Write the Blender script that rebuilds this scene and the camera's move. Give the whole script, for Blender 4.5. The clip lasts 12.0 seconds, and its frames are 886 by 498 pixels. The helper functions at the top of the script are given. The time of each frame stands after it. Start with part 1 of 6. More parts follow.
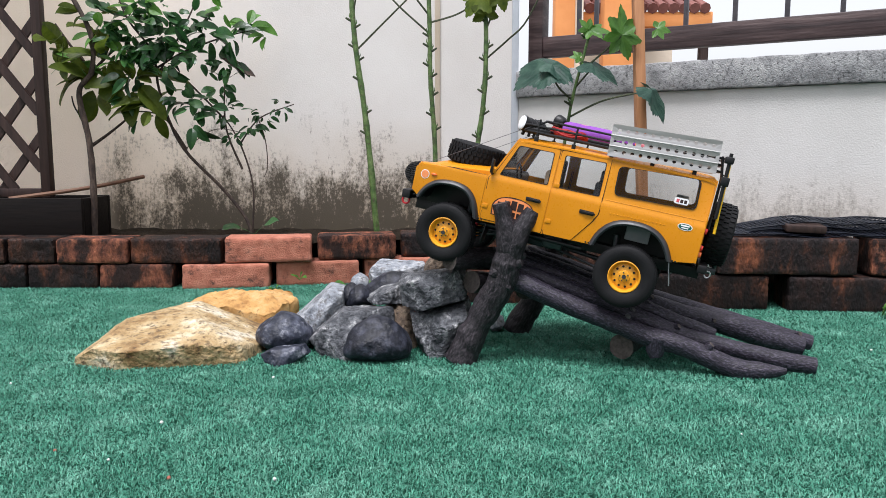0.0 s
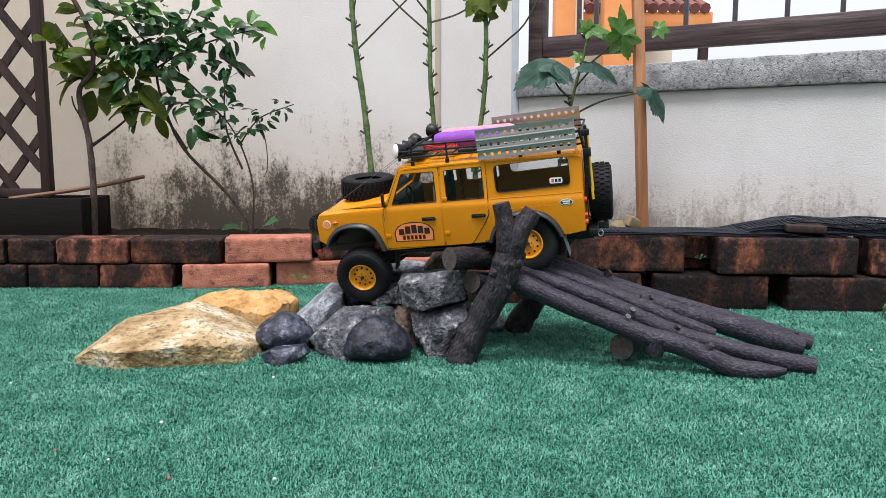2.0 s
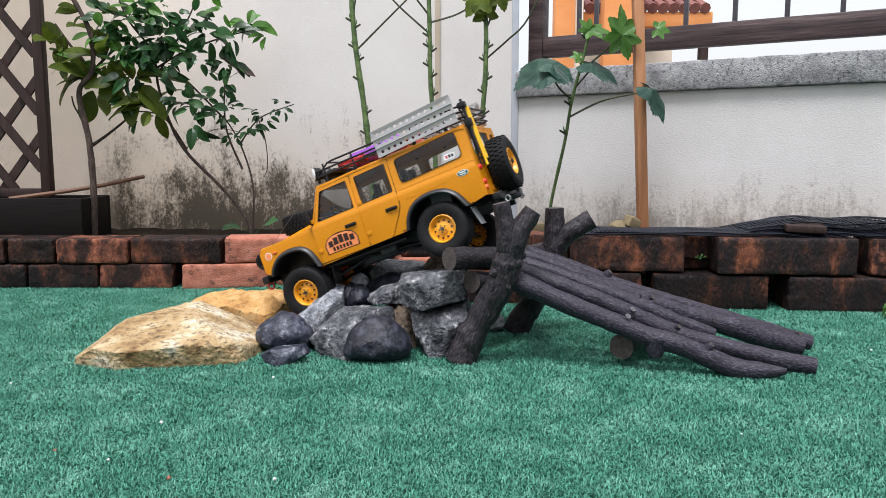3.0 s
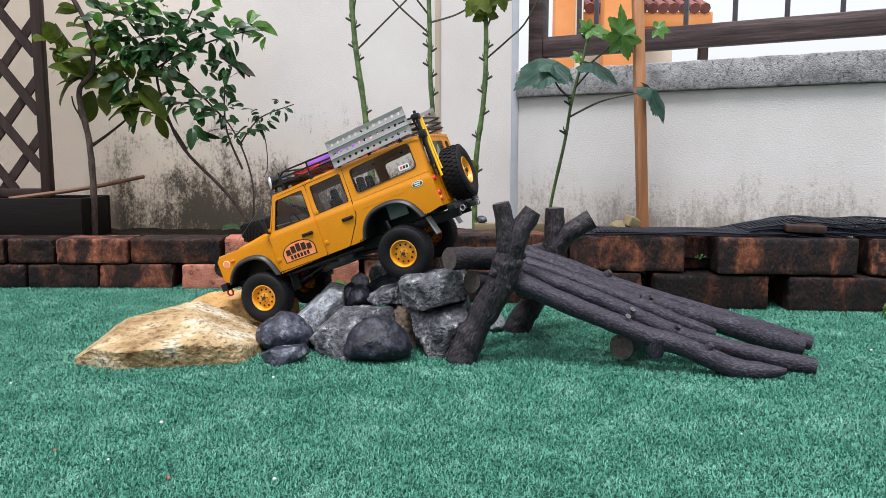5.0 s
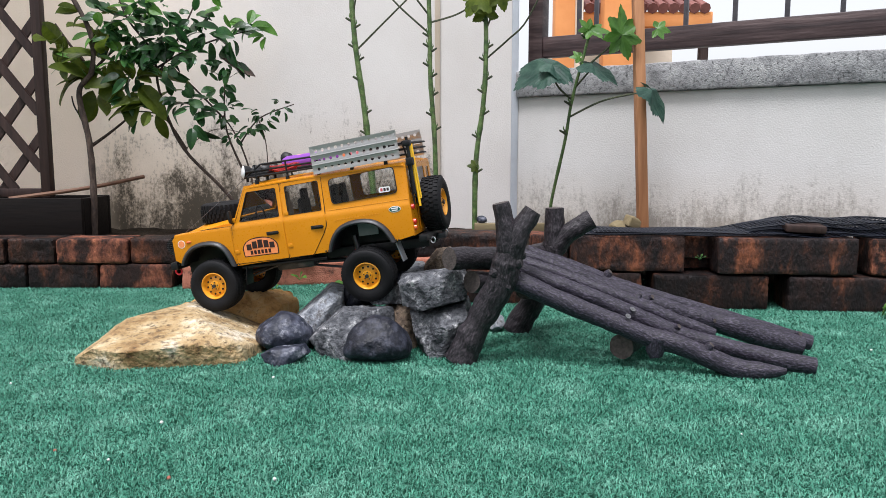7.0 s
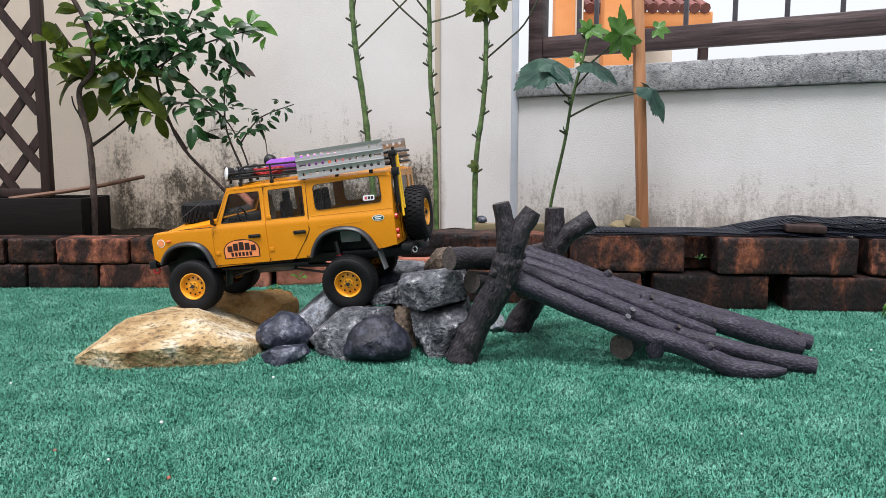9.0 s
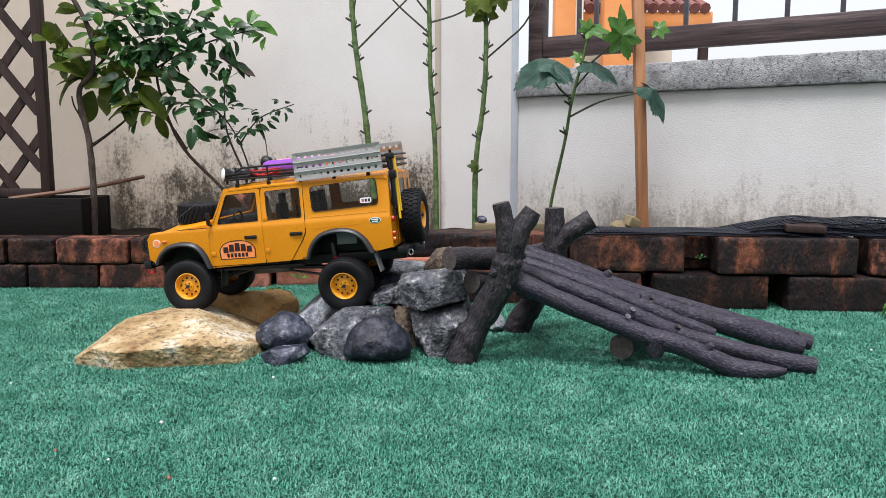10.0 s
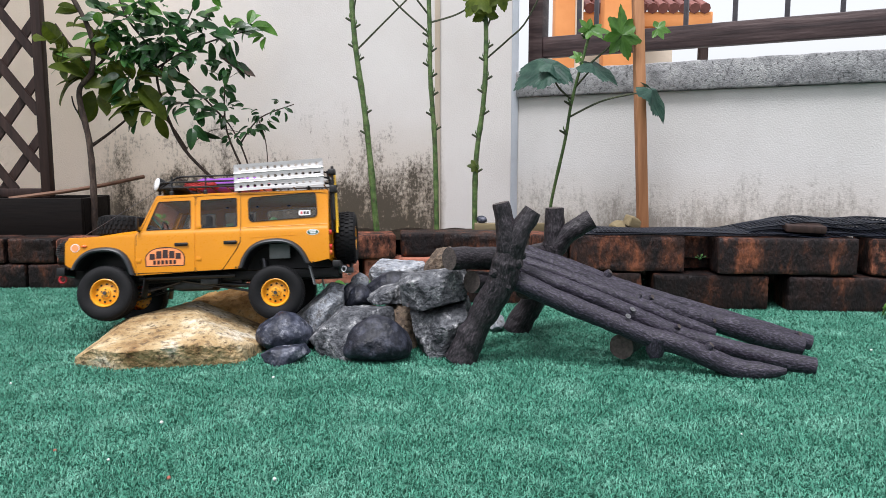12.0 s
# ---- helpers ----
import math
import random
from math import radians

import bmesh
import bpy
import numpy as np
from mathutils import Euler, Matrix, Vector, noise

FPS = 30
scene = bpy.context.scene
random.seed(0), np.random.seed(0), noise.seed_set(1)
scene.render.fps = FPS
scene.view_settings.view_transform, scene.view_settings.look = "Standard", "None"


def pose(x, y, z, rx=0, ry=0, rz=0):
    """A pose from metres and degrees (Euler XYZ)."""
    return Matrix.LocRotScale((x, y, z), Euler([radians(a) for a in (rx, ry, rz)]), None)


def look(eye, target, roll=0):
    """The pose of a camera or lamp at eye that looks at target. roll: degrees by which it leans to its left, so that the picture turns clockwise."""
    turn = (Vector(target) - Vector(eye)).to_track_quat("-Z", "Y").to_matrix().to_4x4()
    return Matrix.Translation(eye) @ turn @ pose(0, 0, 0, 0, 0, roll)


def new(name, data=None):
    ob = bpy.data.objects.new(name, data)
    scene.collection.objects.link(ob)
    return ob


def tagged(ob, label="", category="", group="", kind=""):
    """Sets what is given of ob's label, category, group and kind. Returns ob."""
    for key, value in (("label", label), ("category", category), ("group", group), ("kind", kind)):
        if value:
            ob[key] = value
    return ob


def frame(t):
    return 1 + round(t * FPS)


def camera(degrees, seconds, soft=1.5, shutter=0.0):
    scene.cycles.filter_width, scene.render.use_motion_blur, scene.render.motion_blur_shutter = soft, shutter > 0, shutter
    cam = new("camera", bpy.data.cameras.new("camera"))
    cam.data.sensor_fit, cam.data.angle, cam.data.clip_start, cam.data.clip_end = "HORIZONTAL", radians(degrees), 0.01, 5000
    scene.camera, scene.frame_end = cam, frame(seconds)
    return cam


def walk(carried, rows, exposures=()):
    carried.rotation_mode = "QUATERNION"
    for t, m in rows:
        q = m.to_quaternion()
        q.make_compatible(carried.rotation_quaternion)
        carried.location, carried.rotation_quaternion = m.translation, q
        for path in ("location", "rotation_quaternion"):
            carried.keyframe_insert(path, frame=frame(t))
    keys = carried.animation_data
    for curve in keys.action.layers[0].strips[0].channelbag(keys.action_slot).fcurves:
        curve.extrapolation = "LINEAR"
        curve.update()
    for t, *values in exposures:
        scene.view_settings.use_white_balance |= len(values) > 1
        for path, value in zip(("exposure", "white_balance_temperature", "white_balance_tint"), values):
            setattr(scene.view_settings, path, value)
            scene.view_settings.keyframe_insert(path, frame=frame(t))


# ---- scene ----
cam = camera(60.4, 12.0, soft=0.8, shutter=0.4)
EYE = look((0, 0, 0.329), (0, 0.9925, 0.329 - 0.1219))
walk(cam, [(0.0, EYE), (12.0, EYE)], exposures=[(0.0, 0.26, 6120, 12), (12.0, 0.26, 6120, 12)])

# ---- daylight: bright haze overhead, a weak wide sun ----
world = bpy.data.worlds.new("sky")
scene.world = world
world.use_nodes = True
wn = world.node_tree.nodes
sky = wn.new("ShaderNodeTexSky")
sky.sky_type, sky.sun_disc = "NISHITA", False
sky.sun_elevation, sky.sun_rotation = radians(70), radians(-157)
sky.dust_density, sky.air_density = 6.0, 1.0
haze = wn.new("ShaderNodeHueSaturation")
haze.inputs["Saturation"].default_value = 0.4
world.node_tree.links.new(sky.outputs[0], haze.inputs["Color"])
overcast = wn.new("ShaderNodeMix")
overcast.data_type = "RGBA"
overcast.inputs["Factor"].default_value = 0.55
overcast.inputs["B"].default_value = (8.7, 8.6, 8.5, 1)
world.node_tree.links.new(haze.outputs[0], overcast.inputs["A"])
world.node_tree.links.new(overcast.outputs["Result"], wn["Background"].inputs["Color"])
wn["Background"].inputs["Strength"].default_value = 0.14
sun = new("sun", bpy.data.lights.new("sun", "SUN"))
sun.data.energy, sun.data.angle, sun.data.color = 3.3, radians(20), (1.0, 0.965, 0.94)
sun.matrix_basis = look((-0.5, 0.0, 3.4), (0, 1.2, 0))


# ---- materials ----
def material(name, colours, rough=0.6, scale=40, metal=0.0, bump=0.2, bump_scale=200, stretch=(1, 1, 1), spots=None, vary=0.0, spec=0.5, depth=0.002, islands=False, attr=None, spread=0.2):
    """Noise through a ramp of colours, finer noise in the bump; spots: colour, scale, threshold, amount; vary: brightness per object."""
    m = bpy.data.materials.new(name)
    m.use_nodes = True
    n, l = m.node_tree.nodes, m.node_tree.links
    b = n["Principled BSDF"]
    b.inputs["Roughness"].default_value, b.inputs["Metallic"].default_value = rough, metal
    b.inputs["Specular IOR Level"].default_value = spec
    tc, mp = n.new("ShaderNodeTexCoord"), n.new("ShaderNodeMapping")
    mp.inputs["Scale"].default_value = stretch
    coords = tc.outputs["Object"]
    if attr:
        at_node = n.new("ShaderNodeAttribute")
        at_node.attribute_name = attr
        coords = at_node.outputs["Vector"]
    l.new(coords, mp.inputs["Vector"])
    if vary and not islands:
        oi, sh = n.new("ShaderNodeObjectInfo"), n.new("ShaderNodeVectorMath")
        sh.operation = "MULTIPLY"
        sh.inputs[1].default_value = (37, 53, 71)
        l.new(oi.outputs["Random"], sh.inputs[0])
        l.new(sh.outputs[0], mp.inputs["Location"])
    big = n.new("ShaderNodeTexNoise")
    big.inputs["Scale"].default_value, big.inputs["Detail"].default_value = scale, 8
    big.inputs["Roughness"].default_value = 0.64
    l.new(mp.outputs[0], big.inputs["Vector"])
    ramp = n.new("ShaderNodeValToRGB")
    el = ramp.color_ramp.elements
    el[0].position, el[1].position = 0.5 - spread, 0.5 + spread
    while len(el) < len(colours):
        el.new(0.5)
    for i, c in enumerate(colours):
        el[i].position = 0.5 - spread + 2 * spread * i / max(1, len(colours) - 1)
        el[i].color = (*c, 1)
    l.new(big.outputs[0], ramp.inputs[0])
    col = ramp.outputs[0]
    if spots:
        c, s, th, amt = spots
        sp = n.new("ShaderNodeTexNoise")
        sp.inputs["Scale"].default_value, sp.inputs["Detail"].default_value, sp.inputs["Roughness"].default_value = s, 8, 0.7
        l.new(mp.outputs[0], sp.inputs["Vector"])
        r = n.new("ShaderNodeMapRange")
        r.inputs["From Min"].default_value, r.inputs["From Max"].default_value = th - 0.06, th + 0.06
        r.inputs["To Max"].default_value = amt
        l.new(sp.outputs[0], r.inputs["Value"])
        mx = n.new("ShaderNodeMix")
        mx.data_type = "RGBA"
        l.new(r.outputs[0], mx.inputs["Factor"])
        l.new(col, mx.inputs["A"])
        mx.inputs["B"].default_value = (*c, 1)
        col = mx.outputs["Result"]
    if vary:
        src = n.new("ShaderNodeNewGeometry").outputs["Random Per Island"] if islands else n.new("ShaderNodeObjectInfo").outputs["Random"]
        r = n.new("ShaderNodeMapRange")
        r.inputs["To Min"].default_value, r.inputs["To Max"].default_value = 1 - vary, 1 + vary
        l.new(src, r.inputs["Value"])
        h = n.new("ShaderNodeHueSaturation")
        l.new(r.outputs[0], h.inputs["Value"])
        l.new(col, h.inputs["Color"])
        col = h.outputs[0]
    l.new(col, b.inputs["Base Color"])
    if bump:
        fine = n.new("ShaderNodeTexNoise")
        fine.inputs["Scale"].default_value, fine.inputs["Detail"].default_value = bump_scale, 8
        l.new(mp.outputs[0], fine.inputs["Vector"])
        bp = n.new("ShaderNodeBump")
        bp.inputs["Strength"].default_value, bp.inputs["Distance"].default_value = bump, depth
        l.new(fine.outputs[0], bp.inputs["Height"])
        l.new(bp.outputs[0], b.inputs["Normal"])
        rr = n.new("ShaderNodeMapRange")
        rr.inputs["To Min"].default_value, rr.inputs["To Max"].default_value = max(0.02, rough - 0.12), min(1, rough + 0.12)
        l.new(fine.outputs[0], rr.inputs["Value"])
        l.new(rr.outputs[0], b.inputs["Roughness"])
    return m


def stained_wall(name, low, high, amount, base=((0.58, 0.545, 0.515), (0.66, 0.635, 0.61)), ends=(), dense=0.52, warm_light=None):
    """White rendered wall: fine relief, and black mould that runs up it in streaks from the soil. low, high: where the mould is dense and where it ends."""
    m = material(name, base, 0.9, 3.0, bump=0.45, bump_scale=240, depth=0.0022)
    n, l = m.node_tree.nodes, m.node_tree.links
    b = n["Principled BSDF"]
    col = b.inputs["Base Color"].links[0].from_socket
    tc = n.new("ShaderNodeTexCoord")
    sep = n.new("ShaderNodeSeparateXYZ")
    l.new(tc.outputs["Object"], sep.inputs[0])

    def noise_tex(scale, detail, stretch):
        mp = n.new("ShaderNodeMapping")
        mp.inputs["Scale"].default_value = stretch
        l.new(tc.outputs["Object"], mp.inputs[0])
        t = n.new("ShaderNodeTexNoise")
        t.inputs["Scale"].default_value, t.inputs["Detail"].default_value, t.inputs["Roughness"].default_value = scale, detail, 0.72
        l.new(mp.outputs[0], t.inputs["Vector"])
        return t.outputs[0]

    def calc(op, a, b_):
        k = n.new("ShaderNodeMath")
        k.operation = op
        for i, v in enumerate((a, b_)):
            if isinstance(v, (int, float)):
                k.inputs[i].default_value = v
            else:
                l.new(v, k.inputs[i])
        return k.outputs[0]

    streak = noise_tex(40, 8, (1, 1, 0.22))
    blotch = noise_tex(5.5, 5, (1, 1, 0.8))
    grain = noise_tex(130, 7, (1, 1, 0.7))
    rise = n.new("ShaderNodeMapRange")
    rise.inputs["From Min"].default_value, rise.inputs["From Max"].default_value = high, low
    l.new(sep.outputs[2], rise.inputs["Value"])
    v = calc("ADD", calc("MULTIPLY", rise.outputs[0], dense), calc("MULTIPLY", streak, 1.1))
    v = calc("ADD", v, calc("MULTIPLY", blotch, 1.6))
    v = calc("ADD", v, calc("MULTIPLY", grain, 1.3))
    mask = n.new("ShaderNodeMapRange")
    mask.inputs["From Min"].default_value, mask.inputs["From Max"].default_value = 2.17, 2.56
    mask.inputs["To Max"].default_value = amount
    l.new(v, mask.inputs["Value"])
    gate = n.new("ShaderNodeMapRange")
    gate.inputs["From Min"].default_value, gate.inputs["From Max"].default_value = high + 0.05, high - 0.05
    l.new(sep.outputs[2], gate.inputs["Value"])
    fac = calc("MULTIPLY", mask.outputs[0], gate.outputs[0])
    wet = calc("MULTIPLY", calc("MULTIPLY", rise.outputs[0], blotch), 1.6 * amount)
    for edge in ends:
        g2 = n.new("ShaderNodeMapRange")
        g2.inputs["From Min"].default_value, g2.inputs["From Max"].default_value = edge
        l.new(calc("ADD", sep.outputs[0], calc("MULTIPLY", blotch, 0.06)), g2.inputs["Value"])
        fac = calc("MULTIPLY", fac, g2.outputs[0])
        wet = calc("MULTIPLY", wet, g2.outputs[0])
    if warm_light:
        # old, tone: warm light painted into the wall's colour towards one end
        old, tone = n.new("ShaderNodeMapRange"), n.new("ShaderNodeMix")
        old.inputs["From Min"].default_value, old.inputs["From Max"].default_value, old.inputs["To Max"].default_value = warm_light
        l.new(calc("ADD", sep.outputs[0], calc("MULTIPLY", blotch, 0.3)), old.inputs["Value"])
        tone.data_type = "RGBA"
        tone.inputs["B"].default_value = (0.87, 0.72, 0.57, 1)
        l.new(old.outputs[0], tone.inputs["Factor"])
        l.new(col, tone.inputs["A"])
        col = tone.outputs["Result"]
    damp = n.new("ShaderNodeMix")
    damp.data_type = "RGBA"
    damp.inputs["B"].default_value = (0.4, 0.29, 0.16, 1)
    l.new(wet, damp.inputs["Factor"])
    l.new(col, damp.inputs["A"])
    mx = n.new("ShaderNodeMix")
    mx.data_type = "RGBA"
    mx.inputs["B"].default_value = (0.05, 0.04, 0.027, 1)
    l.new(fac, mx.inputs["Factor"])
    l.new(damp.outputs["Result"], mx.inputs["A"])
    l.new(mx.outputs["Result"], b.inputs["Base Color"])
    return m


def glass(name, tint, rough=0.03):
    m = bpy.data.materials.new(name)
    m.use_nodes = True
    n, l = m.node_tree.nodes, m.node_tree.links
    out = n["Material Output"]
    n.remove(n["Principled BSDF"])
    tr, gl, mx, fr = n.new("ShaderNodeBsdfTransparent"), n.new("ShaderNodeBsdfGlossy"), n.new("ShaderNodeMixShader"), n.new("ShaderNodeFresnel")
    tr.inputs[0].default_value = (*tint, 1)
    gl.inputs["Roughness"].default_value = rough
    fr.inputs[0].default_value = 1.5
    l.new(fr.outputs[0], mx.inputs[0])
    l.new(tr.outputs[0], mx.inputs[1])
    l.new(gl.outputs[0], mx.inputs[2])
    l.new(mx.outputs[0], out.inputs[0])
    return m


TURF_BACK = material("turf_backing", ((0.012, 0.06, 0.04), (0.024, 0.1, 0.068)), 0.9, 30, bump=0.6, bump_scale=400, spec=0.1)
TURF = material("turf_blade", ((0.036, 0.165, 0.108), (0.068, 0.24, 0.165), (0.155, 0.375, 0.28)), 0.5, 14, bump=0, vary=0.37, islands=True, spec=0.25)
MOULDY = stained_wall("mouldy_white_render", 0.12, 0.45, 0.95, base=((0.64, 0.60, 0.57), (0.71, 0.68, 0.655)), ends=((0.04, 0.0), (-1.06, -0.94)), dense=0.62, warm_light=(-0.3, -1.0, 0.85))
LOW_RENDER = stained_wall("white_render", 0.1, 0.3, 0.5, base=((0.55, 0.535, 0.515), (0.64, 0.625, 0.61)))
PILASTER = material("cream_paint", ((0.55, 0.45, 0.35), (0.62, 0.53, 0.43)), 0.8, 8, bump=0.2)
COPING = material("weathered_concrete", ((0.15, 0.15, 0.154), (0.28, 0.28, 0.284), (0.4, 0.4, 0.395)), 0.95, 26, bump=0.8, bump_scale=260, spots=((0.03, 0.03, 0.032), 110, 0.575, 0.8), depth=0.003)
BRICK = material("old_red_brick", ((0.06, 0.024, 0.017), (0.17, 0.06, 0.036), (0.33, 0.12, 0.066)), 0.8, 55, bump=1.0, bump_scale=200, stretch=(1, 1, 0.5), spots=((0.010, 0.008, 0.008), 15, 0.475, 0.94), vary=0.3, depth=0.004, spec=0.2, spread=0.17)
BRICK_BLACK = material("blackened_brick", ((0.012, 0.008, 0.007), (0.045, 0.021, 0.015), (0.22, 0.072, 0.034)), 0.55, 24, bump=1.0, bump_scale=200, stretch=(1, 1, 0.45), spots=((0.008, 0.007, 0.008), 13, 0.48, 0.9), vary=0.35, depth=0.004, spec=0.2)
BRICK_RED = material("clean_red_brick", ((0.27, 0.09, 0.055), (0.42, 0.15, 0.095), (0.48, 0.2, 0.135)), 0.9, 45, bump=1.0, bump_scale=330, spots=((0.035, 0.02, 0.018), 26, 0.6, 0.9), vary=0.12, depth=0.003)
SOIL = material("dark_soil", ((0.008, 0.006, 0.004), (0.03, 0.022, 0.015)), 0.95, 60, bump=1.0, bump_scale=150, depth=0.008, spec=0.1)
BARK_LOOK = dict(rough=0.5, bump=1.0, bump_scale=460, spots=((0.16, 0.135, 0.15), 520, 0.66, 0.6), depth=0.0013, spec=0.35, attr="grain")
BARK = material("grey_brown_bark", ((0.003, 0.0026, 0.0034), (0.016, 0.0134, 0.0165), (0.062, 0.051, 0.06)), scale=300, stretch=(1, 1, 0.4), spread=0.19, **BARK_LOOK)
BARK_RAMP = material("purple_grey_bark", ((0.0035, 0.003, 0.0055), (0.018, 0.0153, 0.0245), (0.08, 0.068, 0.1)), scale=460, stretch=(1, 1, 0.4), spread=0.18, **BARK_LOOK)
CUT_WOOD = material("weathered_cut_wood", ((0.02, 0.016, 0.015), (0.085, 0.067, 0.06)), 0.85, 160, bump=0.8, bump_scale=300)
TAN_ROCK = material("tan_sandstone", ((0.2, 0.11, 0.04), (0.37, 0.255, 0.12), (0.49, 0.38, 0.22), (0.66, 0.6, 0.48)), 0.92, 14, bump=1.0, bump_scale=150, spots=((0.08, 0.05, 0.028), 85, 0.57, 0.85), depth=0.007, spread=0.16)
ORANGE_ROCK = material("orange_sandstone", ((0.26, 0.12, 0.035), (0.48, 0.27, 0.09), (0.55, 0.38, 0.18)), 0.92, 34, bump=0.8, bump_scale=420, spots=((0.08, 0.045, 0.02), 140, 0.62, 0.8), depth=0.003)
GREY_ROCK = material("grey_limestone", ((0.018, 0.02, 0.026), (0.065, 0.069, 0.079), (0.145, 0.15, 0.163), (0.46, 0.46, 0.465)), 0.7, 40, bump=1.0, bump_scale=200, spots=((0.014, 0.016, 0.021), 130, 0.56, 0.85), depth=0.007, spread=0.165)
PALE_ROCK = material("pale_quartz_rock", ((0.11, 0.12, 0.14), (0.27, 0.29, 0.32), (0.5, 0.51, 0.53)), 0.8, 45, bump=1.0, bump_scale=220, spots=((0.06, 0.05, 0.045), 70, 0.57, 0.8), depth=0.005, spread=0.17)
BROWN_ROCK = material("brown_stone", ((0.05, 0.035, 0.025), (0.14, 0.1, 0.07), (0.26, 0.2, 0.14)), 0.9, 55, bump=1.0, bump_scale=420, spots=((0.02, 0.016, 0.013), 120, 0.56, 0.8), depth=0.004)
DARK_STONE = material("dark_river_stone", ((0.004, 0.005, 0.0085), (0.011, 0.0125, 0.02), (0.04, 0.043, 0.062)), 0.5, 60, bump=0.8, bump_scale=160, spots=((0.16, 0.16, 0.18), 160, 0.66, 0.4), depth=0.003, spread=0.16, spec=0.3)
BLUE_STONE = material("blue_grey_river_stone", ((0.006, 0.008, 0.015), (0.022, 0.026, 0.042), (0.09, 0.098, 0.135)), 0.48, 34, bump=0.8, bump_scale=140, spots=((0.32, 0.33, 0.38), 50, 0.6, 0.6), depth=0.003, spread=0.17, spec=0.35)
DARK_TIMBER = material("dark_stained_timber", ((0.016, 0.009, 0.008), (0.05, 0.027, 0.022)), 0.6, 60, bump=0.5, bump_scale=160, stretch=(1, 1, 0.1), spec=0.3)
RAIL_TIMBER = material("brown_fence_timber", ((0.014, 0.008, 0.009), (0.05, 0.031, 0.031), (0.115, 0.08, 0.077)), 0.5, 40, bump=0.8, bump_scale=120, stretch=(0.1, 0.4, 1), spec=0.4)
STAKE_WOOD = material("orange_pine", ((0.3, 0.125, 0.05), (0.5, 0.24, 0.11)), 0.65, 60, bump=0.4, bump_scale=160, stretch=(1, 1, 0.06))
PLANK_WOOD = material("mossy_plank", ((0.12, 0.09, 0.045), (0.25, 0.2, 0.11)), 0.85, 30, bump=0.5, bump_scale=120, stretch=(0.1, 1, 1))
CANE = material("brown_cane", ((0.1, 0.045, 0.025), (0.2, 0.1, 0.055)), 0.6, 40, bump=0.3)
NET = material("black_netting", ((0.004, 0.005, 0.009), (0.011, 0.014, 0.024)), 0.45, 60, bump=0.3, spec=0.3)
LEAF = material("dark_citrus_leaf", ((0.010, 0.042, 0.013), (0.024, 0.078, 0.022), (0.055, 0.14, 0.03)), 0.32, 30, bump=0.3, bump_scale=200, vary=0.5, islands=True, spec=0.4)
LEAF_YOUNG = material("young_leaf", ((0.055, 0.16, 0.024), (0.125, 0.28, 0.045)), 0.4, 40, bump=0.3, bump_scale=200, vary=0.3, islands=True)
LEAF_LARGE = material("olive_green_leaf", ((0.04, 0.068, 0.007), (0.11, 0.145, 0.016)), 0.45, 40, bump=0.3, bump_scale=200, vary=0.4, islands=True, spec=0.3)
LEAF_OKRA = material("grey_green_lobed_leaf", ((0.009, 0.038, 0.027), (0.026, 0.07, 0.05), (0.06, 0.12, 0.085)), 0.5, 30, bump=0.8, bump_scale=90, vary=0.2, islands=True, spec=0.35)


def thin_leaf(m, amount):
    """Let daylight through a leaf."""
    n, l = m.node_tree.nodes, m.node_tree.links
    b, mx, tr = n["Principled BSDF"], n.new("ShaderNodeMixShader"), n.new("ShaderNodeBsdfTranslucent")
    l.new(b.inputs["Base Color"].links[0].from_socket, tr.inputs["Color"])
    mx.inputs[0].default_value = amount
    l.new(b.outputs[0], mx.inputs[1])
    l.new(tr.outputs[0], mx.inputs[2])
    l.new(mx.outputs[0], n["Material Output"].inputs[0])


for leafy, amount in ((LEAF, 0.2), (LEAF_YOUNG, 0.4), (LEAF_LARGE, 0.4), (LEAF_OKRA, 0.25)):
    thin_leaf(leafy, amount)
STEM = material("green_stem", ((0.022, 0.055, 0.011), (0.065, 0.125, 0.028), (0.14, 0.2, 0.065)), 0.5, 45, bump=0.8, bump_scale=300, spots=((0.05, 0.038, 0.018), 70, 0.58, 0.75), spread=0.16)
STUB = material("dark_olive_stub", ((0.02, 0.028, 0.012), (0.06, 0.07, 0.03)), 0.7, 60, bump=0.6, bump_scale=300)
TWIG = material("brown_twig", ((0.014, 0.009, 0.007), (0.045, 0.028, 0.021), (0.11, 0.075, 0.056)), 0.8, 90, bump=1.0, bump_scale=250, stretch=(1, 1, 0.4))
ORANGE_PLASTER = material("orange_plaster", ((0.6, 0.22, 0.06), (0.72, 0.3, 0.1)), 0.8, 2, bump=0.1)
ROOF_TILE = material("terracotta_roof_tile", ((0.09, 0.03, 0.026), (0.22, 0.085, 0.07)), 0.7, 5, bump=0.4, vary=0.25)
PALE_PLASTER = material("cream_plaster", ((0.7, 0.6, 0.48), (0.78, 0.7, 0.58)), 0.85, 2, bump=0.1)
STEEL = material("grey_steel", ((0.07, 0.065, 0.075), (0.12, 0.11, 0.125)), 0.45, 30, metal=0.3, bump=0.1)


# ---- mesh helpers ----
def finish(bm, name, mat, smooth=True):
    bmesh.ops.recalc_face_normals(bm, faces=bm.faces)
    me = bpy.data.meshes.new(name)
    bm.to_mesh(me)
    bm.free()
    for m in (mat if isinstance(mat, (list, tuple)) else [mat]):
        me.materials.append(m)
    if smooth:
        me.polygons.foreach_set("use_smooth", [True] * len(me.polygons))
        me.set_sharp_from_angle(angle=radians(38))
    return me


